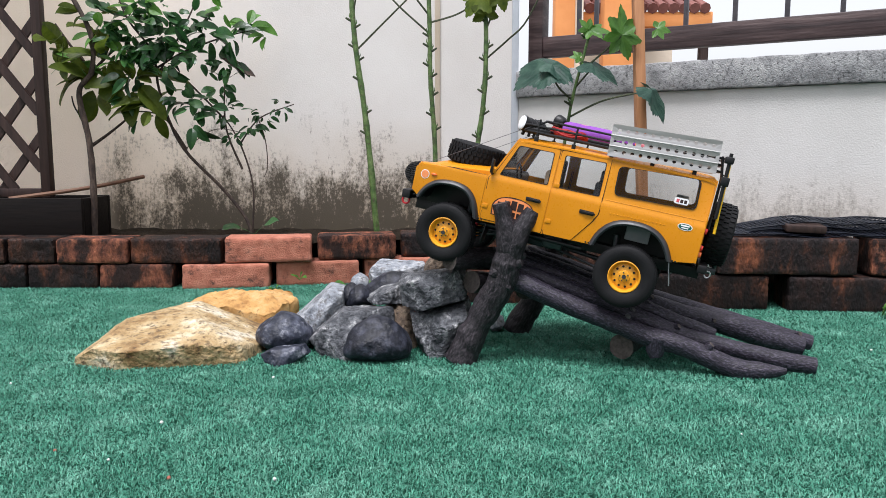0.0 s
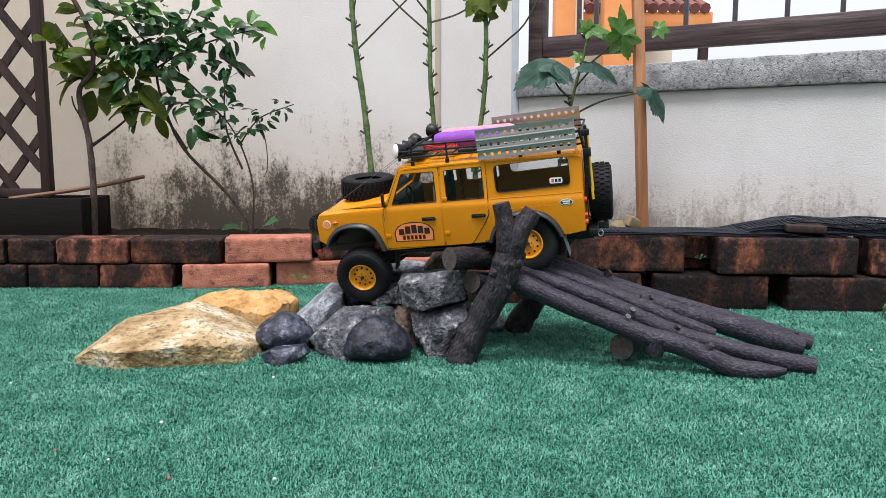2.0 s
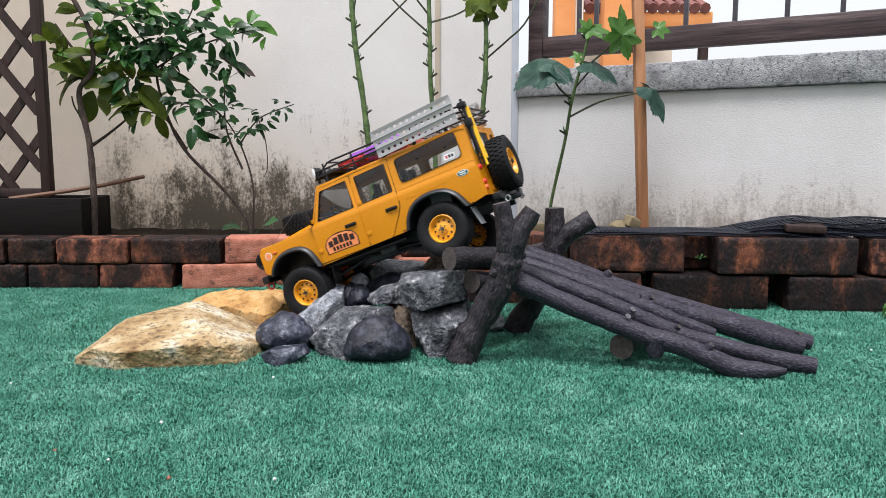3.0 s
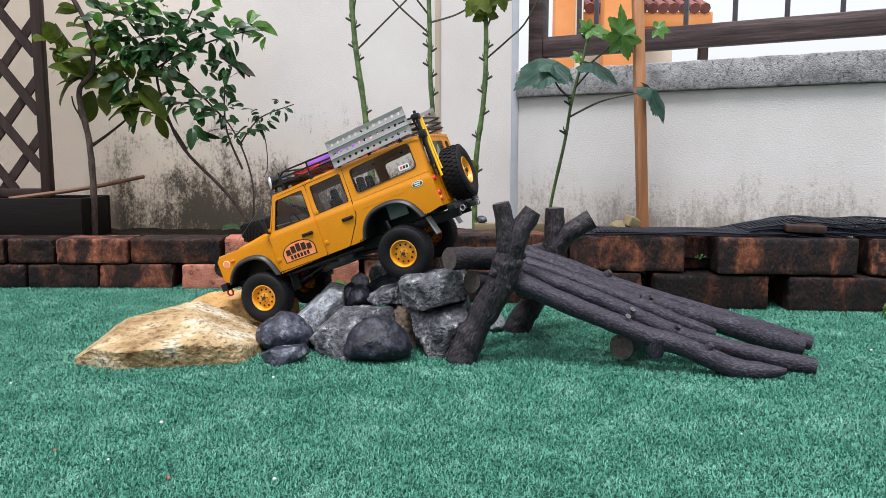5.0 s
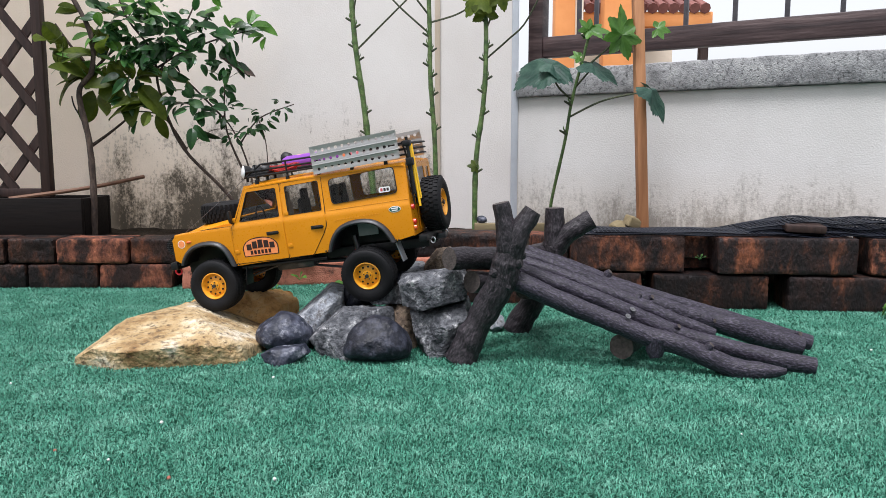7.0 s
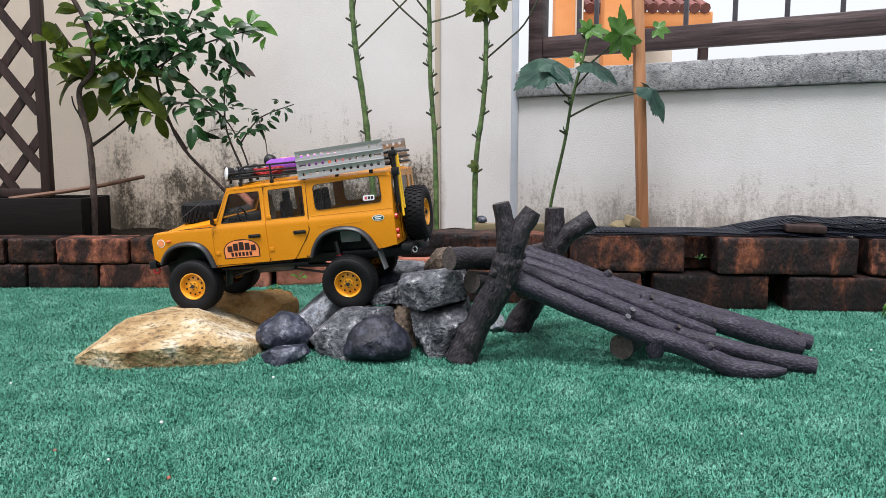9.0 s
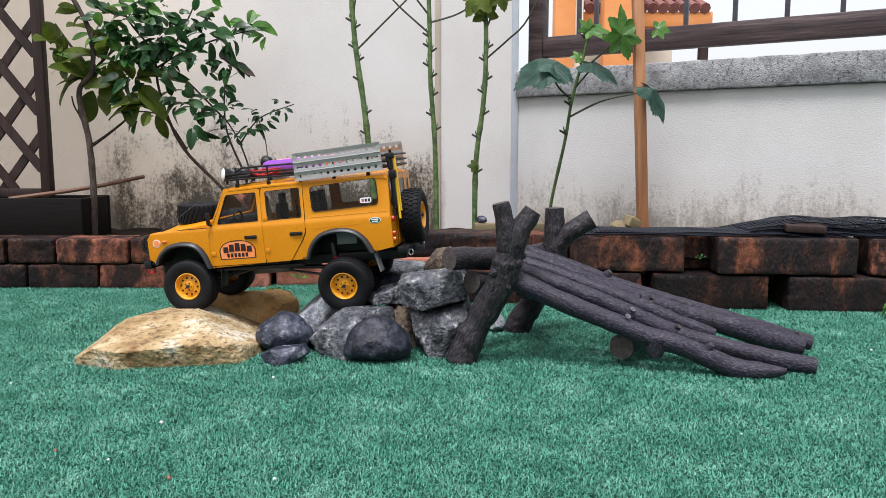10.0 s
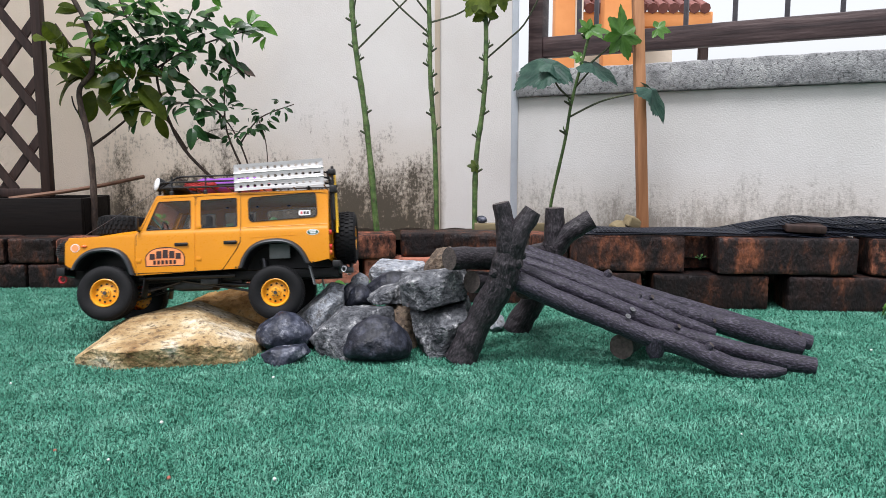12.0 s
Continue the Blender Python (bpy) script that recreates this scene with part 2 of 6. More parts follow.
def thing(name, bm, mat, label, category, group="", kind="", at=None, smooth=True):
    ob = new(name, finish(bm, name, mat, smooth))
    if at is not None:
        ob.matrix_basis = at
    return tagged(ob, label, category, group, kind)


def empty(name, label, category, group="", kind="", at=None):
    ob = new(name)
    ob.empty_display_size = 0.05
    if at is not None:
        ob.matrix_basis = at
    return tagged(ob, label, category, group, kind)


def part(name, bm, mat, parent, label="", at=None, smooth=True):
    ob = new(name, finish(bm, name, mat, smooth))
    ob.parent = parent
    if at is not None:
        ob.matrix_basis = at
    if label:
        ob["label"] = label
    return ob


def box(bm, x0, x1, y0, y1, z0, z1, bevel=0.0, seg=2, m=None):
    vs = [bm.verts.new(p) for p in ((x0, y0, z0), (x1, y0, z0), (x1, y1, z0), (x0, y1, z0), (x0, y0, z1), (x1, y0, z1), (x1, y1, z1), (x0, y1, z1))]
    fs = [bm.faces.new([vs[i] for i in q]) for q in ((0, 3, 2, 1), (4, 5, 6, 7), (0, 1, 5, 4), (1, 2, 6, 5), (2, 3, 7, 6), (3, 0, 4, 7))]
    if bevel:
        es = list({e for f in fs for e in f.edges})
        got = bmesh.ops.bevel(bm, geom=es, offset=bevel, segments=seg, affect="EDGES", profile=0.5)
        vs = list({v for f in got["faces"] for v in f.verts} | {v for v in vs if v.is_valid})
    if m is not None:
        for v in vs:
            v.co = m @ v.co
    return bm


def tube(bm, pts, radii, seg=10, cap=True, wobble=0.0, seed=0.0, bark=0.0):
    """A round bar along pts; radii: one number or one each; bark: depth of its long ridges, in coordinates that run straight along the bar."""
    pts = [Vector(p) for p in pts]
    if isinstance(radii, (int, float)):
        radii = [radii] * len(pts)
    rings, side, run = [], None, seed * 0.37
    layer = bm.verts.layers.float_vector.get("grain") if bark else None
    if bark and layer is None:
        layer = bm.verts.layers.float_vector.new("grain")
    for i, p in enumerate(pts):
        d = (pts[min(i + 1, len(pts) - 1)] - pts[max(i - 1, 0)]).normalized()
        if side is None:
            side = d.orthogonal().normalized()
        side = (side - d * side.dot(d)).normalized()
        up = d.cross(side)
        ring = []
        for k in range(seg):
            a = 2 * math.pi * k / seg
            o = side * math.cos(a) + up * math.sin(a)
            r = radii[i]
            if wobble:
                q = (p + o * r) * 28 + Vector((seed, seed * 1.7, 0))
                r *= 1 + wobble * (noise.noise(q) + 0.5 * noise.noise(q * 2.3) + 0.12 * noise.noise(q * 7.1))
            g = Vector((math.cos(a) * radii[i] + seed, math.sin(a) * radii[i], run))
            if bark:
                q = Vector((g.x * 170, g.y * 170, g.z * 60))
                r += bark * (0.7 * noise.noise(q) - abs(noise.noise(q * 1.9)) + 0.5 * noise.noise(q * 4.1))
            v = bm.verts.new(p + o * r)
            if bark:
                v[layer] = g
            ring.append(v)
        rings.append(ring)
        if i + 1 < len(pts):
            run += (pts[i + 1] - p).length
    for a, b in zip(rings, rings[1:]):
        for k in range(seg):
            bm.faces.new((a[k], a[(k + 1) % seg], b[(k + 1) % seg], b[k]))
    caps = []
    if cap:
        caps = [bm.faces.new(rings[0][::-1]), bm.faces.new(rings[-1])]
    return caps


def curve_points(pts, n):
    """n points on a smooth line through pts."""
    pts = [Vector(p) for p in pts]
    if len(pts) == 2:
        return [pts[0].lerp(pts[1], i / (n - 1)) for i in range(n)]
    out = []
    for i in range(n):
        u = i / (n - 1) * (len(pts) - 1)
        k = min(int(u), len(pts) - 2)
        t = u - k
        p0, p1, p2, p3 = pts[max(k - 1, 0)], pts[k], pts[k + 1], pts[min(k + 2, len(pts) - 1)]
        out.append(0.5 * (2 * p1 + (p2 - p0) * t + (2 * p0 - 5 * p1 + 4 * p2 - p3) * t * t + (3 * p1 - p0 - 3 * p2 + p3) * t ** 3))
    return out


def lerp_list(vals, n):
    return [float(np.interp(i / (n - 1) * (len(vals) - 1), range(len(vals)), vals)) for i in range(n)]


# ---- ground ----
bm = bmesh.new()
bmesh.ops.create_grid(bm, x_segments=8, y_segments=8, size=400)
GROUND = material("distant_ground", ((0.16, 0.15, 0.13), (0.24, 0.23, 0.2)), 0.9, 0.5, bump=0.2)
thing("ground", bm, GROUND, "plain pale paved ground beyond the garden", "ground", kind="structure", at=pose(0, 0, -0.012))
bm = bmesh.new()
box(bm, -2.6, 2.2, -1.6, 2.3, -0.011, -0.0005)
lawn = thing("turf_mat", bm, TURF_BACK, "green artificial turf mat laid over the yard", "artificial turf", kind="structure")


def turf_blades():
    """Short curled plastic blades over the middle of the mat."""
    rng = np.random.default_rng(4)
    n = 1050000
    y = 0.6 + 1.4 * rng.random(n) ** 1.2
    x = -1.35 + 2.65 * rng.random(n)
    a = rng.random(n) * 2 * np.pi
    tall = 0.003 + 0.0046 * rng.random(n)
    lean = 0.3 + 0.7 * rng.random(n)
    w = 0.00036 + 0.00038 * rng.random(n) + 0.00006 * y
    dx, dy = np.cos(a), np.sin(a)
    sx, sy = -dy * w, dx * w
    mx, my, mz = x + dx * tall * lean * 0.4, y + dy * tall * lean * 0.4, tall * 0.66
    co = np.empty((n, 4, 3))
    co[:, 0] = np.stack([x, y, np.zeros(n)], 1)
    co[:, 1] = np.stack([mx + sx, my + sy, mz], 1)
    co[:, 2] = np.stack([x + dx * tall * lean * 1.15, y + dy * tall * lean * 1.15, tall * (1.05 - 0.35 * lean)], 1)
    co[:, 3] = np.stack([mx - sx, my - sy, mz], 1)
    me = bpy.data.meshes.new("turf_blades")
    me.vertices.add(n * 4)
    me.vertices.foreach_set("co", co.ravel())
    me.loops.add(n * 4)
    me.loops.foreach_set("vertex_index", np.arange(n * 4, dtype=np.int32))
    me.polygons.add(n)
    me.polygons.foreach_set("loop_start", (np.arange(n) * 4).astype(np.int32))
    me.update(calc_edges=True)
    me.validate()
    me.materials.append(TURF)
    tagged(new("turf_blades", me), "short curled green plastic turf blades", "artificial turf", kind="stuff")


turf_blades()

# ---- walls ----
bm = bmesh.new()
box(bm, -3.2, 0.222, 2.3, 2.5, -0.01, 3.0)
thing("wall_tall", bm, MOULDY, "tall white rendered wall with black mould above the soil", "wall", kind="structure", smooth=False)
bm = bmesh.new()
box(bm, -0.024, -0.008, 2.294, 2.304, 0.0, 3.0, 0.002)
thing("trim_strip", bm, PILASTER, "narrow cream painted strip running up the wall", "trim", kind="structure")
bm = bmesh.new()
box(bm, 0.203, 0.223, 2.293, 2.303, 0.0, 3.0, 0.003)
CORNER = material("bluish_white_paint", ((0.5, 0.53, 0.58), (0.6, 0.63, 0.68)), 0.6, 12, bump=0.2)
thing("trim_corner", bm, CORNER, "bluish white corner strip where the walls meet", "trim", kind="structure")
# the low wall runs from the corner towards the viewer
LOW = pose(0.222, 2.299, 0, 0, 0, -30.5)
bm = bmesh.new()
box(bm, 0.0, 3.0, 0.0, 0.14, -0.01, 0.499)
thing("wall_low", bm, LOW_RENDER, "low white rendered boundary wall, stained near the soil", "wall", kind="structure", at=LOW, smooth=False)
bm = bmesh.new()
box(bm, 0.0, 3.0, -0.018, 0.17, 0.5, 0.575, 0.005)
bmesh.ops.subdivide_edges(bm, edges=[e for e in bm.edges if abs(e.verts[0].co.x - e.verts[1].co.x) > 1], cuts=220)
for v in bm.verts:
    v.co += Vector((0, noise.noise(v.co * 30), noise.noise(v.co * 24 + Vector((5, 5, 5))))) * 0.0022
thing("coping", bm, COPING, "rough grey weathered concrete coping on the low wall", "coping", kind="structure", at=LOW)
bm = bmesh.new()
box(bm, -4.0, 4.0, -3.2, -3.0, -0.01, 1.2)
thing("wall_behind", bm, LOW_RENDER, "plain white rendered house wall closing the yard", "wall", kind="structure", smooth=False)
# soil of the planting bed behind the bricks
bm = bmesh.new()
bmesh.ops.create_grid(bm, x_segments=160, y_segments=24, size=1)
for v in bm.verts:
    x = -3.0 + (v.co.x + 1) * 2.15
    front = float(np.interp(x, (-0.545, 0.0, 0.05, 0.2, 1.3), (1.915, 2.045, 1.74, 1.69, 1.58)))
    back = 2.32 if x < 0.25 else 2.32 - (x - 0.25) * 0.55
    y = front + (back - front) * (v.co.y + 1) / 2
    v.co = Vector((x, y, 0.108 + 0.012 * noise.noise(Vector((x, y, 0)) * 14)))
thing("soil", bm, SOIL, "dark soil of the raised planting bed", "soil", kind="structure")
# ---- fence on the low wall ----
FENCE = pose(0.268, 2.383, 0, 0, 0, -30.5)
fence = empty("fence", "dark brown timber fence with grey steel balusters on the wall", "fence", at=FENCE)
bm = bmesh.new()
box(bm, 0.0, 0.046, -0.02, 0.03, 0.575, 1.3, 0.003)
part("post", bm, RAIL_TIMBER, fence)
bm = bmesh.new()
box(bm, 0.046, 2.6, -0.016, 0.022, 0.622, 0.682, 0.004)
part("rail", bm, RAIL_TIMBER, fence)
bm = bmesh.new()
box(bm, 0.046, 2.6, -0.016, 0.022, 1.12, 1.18, 0.004)
part("rail", bm, RAIL_TIMBER, fence)
for i in range(16):
    x = 0.071 + 0.128 * i if i else 0.146
    bm = bmesh.new()
    box(bm, x, x + 0.012, 0.0, 0.012, 0.676, 1.13, 0.001)
    part("baluster", bm, STEEL, fence)

# ---- neighbour's house beyond the fence ----
house = empty("house", "orange plastered neighbouring house with terracotta roof tiles", "house", at=pose(0, 9, 0))
bm = bmesh.new()
box(bm, 1.7, 3.0, 1.2, 5.0, -0.01, 2.0)
part("wall", bm, PALE_PLASTER, house, smooth=False)
bm = bmesh.new()
box(bm, 1.55, 3.1, 0.0, 0.06, 1.8, 1.97, 0.01)
box(bm, 1.55, 3.04, 0.06, 0.5, 1.76, 1.82)
part("fascia", bm, ORANGE_PLASTER, house, "orange fascia board under the eaves")
for x0, x1 in ((1.24, 1.46), (1.78, 2.2)):
    bm = bmesh.new()
    box(bm, x0, x1, -0.35, -0.12, -0.01, 3.2, 0.01)
    part("column", bm, ORANGE_PLASTER, house, "orange column")
bm = bmesh.new()
box(bm, 1.46, 1.56, -0.3, -0.15, -0.01, 3.0, 0.01)
part("downpipe", bm, PALE_PLASTER, house, "white corner strip")
bm = bmesh.new()
box(bm, 3.0, 3.1, 0.1, 0.2, -0.01, 1.8, 0.01)
part("post", bm, DARK_TIMBER, house)
bm = bmesh.new()
for r in range(7):
    for k in range(13):
        x = 1.56 + k * 0.12 + r * 0.05
        if x > 3.1 - r * 0.12 or x < 1.5:
            continue
        tube(bm, [(x, -0.03 + r * 0.26, 2.0 + r * 0.13), (x, 0.27 + r * 0.26, 2.125 + r * 0.13)], [0.062, 0.05], 8)
part("roof", bm, ROOF_TILE, house, "terracotta barrel tiles")

# ---- trellis and planter ----
trellis = empty("trellis", "dark brown wooden lattice trellis against the wall", "trellis", at=pose(0, 2.08, 0))
bm = bmesh.new()
box(bm, -1.09, -1.064, -0.012, 0.014, 0.215, 1.4, 0.002)
part("post", bm, DARK_TIMBER, trellis)
bm = bmesh.new()
box(bm, -1.7, -1.674, -0.012, 0.014, 0.215, 1.4, 0.002)
part("post", bm, DARK_TIMBER, trellis)
bm = bmesh.new()
box(bm, -1.674, -1.09, -0.012, 0.014, 0.217, 0.24, 0.002)
part("rail", bm, DARK_TIMBER, trellis)
for sgn, yy in ((1, 0.006), (-1, -0.006)):
    for i in range(-6, 14):
        z0 = 0.23 + i * 0.152 + (0.0 if sgn > 0 else 0.06)
        a, b = (-1.674, z0), (-1.085, z0 + 0.589 * 1.3) if sgn > 0 else (-1.085, z0 - 0.0)
        if sgn < 0:
            a = (-1.674, z0 + 0.589 * 1.3)
        # clip to the frame
        pa, pb = Vector((a[0], yy, a[1])), Vector((b[0], yy, b[1]))
        lo, hi = 0.0, 1.0
        for q, keep_low in ((0.235, True), (1.39, False)):
            dz = pb.z - pa.z
            t = (q - pa.z) / dz
            if keep_low:
                lo, hi = (max(lo, t), hi) if dz > 0 else (lo, min(hi, t))
            else:
                lo, hi = (lo, min(hi, t)) if dz > 0 else (max(lo, t), hi)
        if hi - lo < 0.05:
            continue
        p, q = pa.lerp(pb, lo), pa.lerp(pb, hi)
        bm = bmesh.new()
        d = (q - p)
        ang = math.atan2(d.z, d.x)
        box(bm, 0, d.length, -0.004, 0.004, -0.012, 0.012, 0.0015, 1, Matrix.Translation(p) @ Matrix.Rotation(-ang, 4, "Y"))
        part("slat", bm, DARK_TIMBER, trellis)
PLANTER = material("black_brown_planter", ((0.004, 0.003, 0.003), (0.009, 0.006, 0.005)), 0.7, 60, bump=0.3, bump_scale=160, stretch=(0.1, 1, 1), spec=0.15)
planter = empty("planter_box", "long dark brown planter box below the trellis", "planter")
for x0, x1, y0, y1, z0, z1, nm, mt in ((-1.72, -0.944, 1.985, 2.0, 0.1, 0.218, "front_board", PLANTER), (-1.72, -0.944, 2.145, 2.16, 0.1, 0.218, "back_board", PLANTER), (-0.959, -0.944, 2.001, 2.144, 0.1, 0.217, "end_board", PLANTER), (-1.72, -1.705, 2.001, 2.144, 0.1, 0.217, "end_board", PLANTER), (-1.704, -0.96, 2.001, 2.144, 0.1, 0.2, "potting_soil", SOIL)):
    bm = bmesh.new()
    box(bm, x0, x1, y0, y1, z0, z1, 0.002)
    part(nm, bm, mt, planter)

# ---- stake, cane, plank, netting ----
bm = bmesh.new()
box(bm, -0.0125, 0.0125, -0.011, 0.011, 0, 0.66, 0.0015, m=pose(0.516, 1.95, 0.1, 0, -3.2, 8))
thing("garden_stake", bm, STAKE_WOOD, "orange-brown square timber stake in the soil", "stake")
bm = bmesh.new()
box(bm, -0.04, 0.03, -0.012, 0.012, -0.008, 0.008, 0.002, m=pose(0.482, 1.94, 0.755, 0, 4, 8))
thing("stake_cap", bm, COPING, "short grey weathered batten on top of the stake", "batten")
bm = bmesh.new()
tube(bm, curve_points([(-1.14, 2.0, 0.216), (-0.98, 2.1, 0.24), (-0.86, 2.2, 0.269)], 8), 0.0055, 8, wobble=0.05)
thing("cane", bm, CANE, "thin brown cane resting against the wall", "cane")
bm = bmesh.new()
box(bm, 0.085, 0.33, 2.0, 2.035, 0.125, 0.148, 0.003, m=pose(0, 0.03, 0, 0, 0, 0))
thing("plank", bm, PLANK_WOOD, "old mossy plank lying on the soil", "plank")


def netting():
    """Folded garden net: woven black threads, fold over fold."""
    net = empty("garden_net", "folded black plastic garden netting on the bed", "netting")
    for layer, (x0, x1, lift, deep, n_u, n_v) in enumerate(((0.25, 1.12, 0.0, 0.15, 98, 16), (0.33, 1.1, 0.005, 0.12, 84, 12), (0.58, 1.12, 0.016, 0.13, 60, 14), (0.66, 1.12, 0.027, 0.1, 52, 11))):
        bm = bmesh.new()

        def at(u, v):
            x = x0 + (x1 - x0) * u
            y0 = 1.64 - 0.1 * (x - 0.3) + (0.02 if layer > 1 else 0.0)
            fold = noise.noise(Vector((x * 8, v * 2.5, layer * 5)))
            heap = max(0.0, min(1.0, (x - 0.6) * 7))
            z = 0.160 + lift * (heap if layer > 1 else 1) + 0.003 * fold + 0.005 * heap * v
            return Vector((x, y0 + v * deep + 0.012 * noise.noise(Vector((x * 7, 3, layer))), z + 0.0025 * math.sin(x * 46 + v * 6 + layer) * heap))
        for j in range(n_v + 1):
            tube(bm, [at(i / 60, j / n_v) for i in range(61)], 0.0015, 3, False)
        for i in range(n_u + 1):
            tube(bm, [at(i / n_u, j / 4) for j in range(5)], 0.0013, 3, False)
        part("net_fold", bm, NET, net)


netting()
bm = bmesh.new()
box(bm, -0.045, 0.035, -0.03, 0.03, -0.008, 0.008, 0.003)
thing("tile_fragment", bm, DARK_TIMBER, "broken dark tile lying on the netting", "tile", at=pose(0.775, 1.62, 0.176, 3, 2, -12))
bm = bmesh.new()
bmesh.ops.create_icosphere(bm, subdivisions=3, radius=1)
for v in bm.verts:
    v.co = Vector((v.co.x * 0.022, v.co.y * 0.02, v.co.z * 0.018)) * (1 + 0.2 * noise.noise(v.co * 1.6))
thing("mossy_stone", bm, PLANK_WOOD, "small mossy stone on the soil beside the stake", "stone", at=pose(0.445, 1.93, 0.148))
bm = bmesh.new()
box(bm, -0.02, 0.02, -0.018, 0.018, -0.015, 0.015, 0.006, 3)
for v in bm.verts:
    v.co *= 1 + 0.2 * noise.noise(v.co * 60)
thing("mossy_stone", bm, PLANK_WOOD, "blocky mossy stone leaning by the stake", "stone", at=pose(0.488, 1.95, 0.157, 8, 24, 20))
bm = bmesh.new()
bmesh.ops.create_icosphere(bm, subdivisions=3, radius=0.0125)
for v in bm.verts:
    v.co = Vector((v.co.x * 1.15, v.co.y, v.co.z * 0.85)) * (1 + 0.12 * noise.noise(v.co * 70))
thing("stone", bm, BLUE_STONE, "small dark blue pebble lying on the old plank", "stone", at=pose(0.104, 2.045, 0.158))


# ---- rocks ----
def rock_mesh(size, style, seed):
    rng = random.Random(seed)
    bm = bmesh.new()
    bmesh.ops.create_icosphere(bm, subdivisions=5 if max(size) > 0.06 else 4, radius=1)
    planes = []
    if style == "sharp":
        for _ in range(15):
            d = Vector((rng.uniform(-1, 1), rng.uniform(-1, 1), rng.uniform(-1, 1))).normalized()
            planes.append((d, rng.uniform(0.55, 0.85)))
    off = Vector((seed * 3.1, seed * 1.3, seed * 0.7))
    power = {"sharp": 0.75, "round": 1.0}[style]
    for v in bm.verts:
        p = Vector([math.copysign(abs(c) ** power, c) for c in v.co])
        for d, r in planes:
            k = p.dot(d) - r
            if k > 0:
                p -= d * k
        q = p * 1.3 + off
        if style == "round":
            p *= 1 + 0.13 * noise.noise(q * 0.9) + 0.05 * noise.noise(q * 2) + 0.02 * noise.noise(q * 5)
            p.x *= 1 - 0.28 * p.z
            p.y *= 1 - 0.2 * p.z
        else:
            p *= 1 + 0.05 * noise.noise(q) - 0.06 * abs(noise.noise(q * 2.2)) + 0.025 * noise.noise(q * 5) + 0.012 * noise.noise(q * 9)
        v.co = p
    lo = [min(v.co[i] for v in bm.verts) for i in range(3)]
    hi = [max(v.co[i] for v in bm.verts) for i in range(3)]
    for v in bm.verts:
        v.co = Vector([((v.co[i] - lo[i]) / (hi[i] - lo[i]) - 0.5) * size[i] for i in range(3)])
    return bm


def hewn(centre, size, planes, sharp=70, grit=1.0, seed=1, level=5):
    """A broken stone: flat faces (point, normal) that meet in worn edges, then pits and grit."""
    bm = bmesh.new()
    bmesh.ops.create_icosphere(bm, subdivisions=level, radius=1)
    centre = Vector(centre)
    faces = []
    for p, nrm in planes:
        nrm = Vector(nrm).normalized()
        faces.append((nrm, max(1e-3, nrm.dot(Vector(p) - centre))))
    off = Vector((seed * 3.1, seed * 1.3, seed * 0.7))
    for v in bm.verts:
        e = Vector((v.co.x * size[0], v.co.y * size[1], v.co.z * size[2]))
        reach = [max(0.0, nrm.dot(e) / d) for nrm, d in faces]
        most = max(reach)
        p = e / (most * sum((k / most) ** sharp for k in reach) ** (1 / sharp))
        q = (p + centre) * 34 + off
        p += e.normalized() * grit * (0.004 * noise.noise(q * 0.5) + 0.0028 * noise.noise(q) - 0.0034 * abs(noise.noise(q * 2.3)) + 0.0016 * noise.noise(q * 5.3) + 0.001 * noise.noise(q * 12))
        v.co = p
    return bm


rock_count = 0


def rock(at, size, style, mat, label, turn=(0, 0, 0), seed=None):
    global rock_count
    rock_count += 1
    bm = rock_mesh(size, style, seed or rock_count)
    for v in bm.verts:
        v.co = Euler([radians(a) for a in turn]).to_matrix() @ v.co
    return thing("stone" if style == "round" else "rock", bm, mat, label, "stone" if style == "round" else "rock", "stones of the crawl course", at=pose(*at))


def crag(outline, y, deep, mat, label, seed, sharp=70, grit=1.0, face=(0.0, 0.2)):
    """An angular rock: upright outline in x, z; y of its middle; face: how its front leans."""
    rng = random.Random(seed)
    cx, cz = sum(p[0] for p in outline) / len(outline), sum(p[1] for p in outline) / len(outline)
    c = Vector((cx, y, cz))
    planes = [((cx, y - deep / 2, cz), (face[0], -1, face[1])), ((cx, y + deep / 2, cz), (0.1, 1, 0.2))]
    for i, a in enumerate(outline):
        b = outline[(i + 1) % len(outline)]
        nx, nz = -(b[1] - a[1]), b[0] - a[0]
        if nx * (a[0] - cx) + nz * (a[1] - cz) < 0:
            nx, nz = -nx, -nz
        size = math.hypot(nx, nz)
        mid = ((a[0] + b[0]) / 2, y, (a[1] + b[1]) / 2)
        planes.append((mid, (nx / size, rng.uniform(-0.22, 0.1), nz / size)))
    w, h = max(p[0] for p in outline) - min(p[0] for p in outline), max(p[1] for p in outline) - min(p[1] for p in outline)
    for sx in (-0.7, 0.6):
        planes.append(((cx + sx * w * 0.34, y - deep * 0.4, cz), (sx, -0.8, rng.uniform(-0.3, 0.4))))
    planes.append(((cx, y - deep * 0.41, cz + h * 0.32), (rng.uniform(-0.3, 0.3), -0.75, 0.8)))
    bm = hewn(c, (w / 2, deep / 2, h / 2), planes, sharp, grit, seed)
    return thing("rock", bm, mat, label, "rock", "stones of the crawl course", at=Matrix.Translation(c))


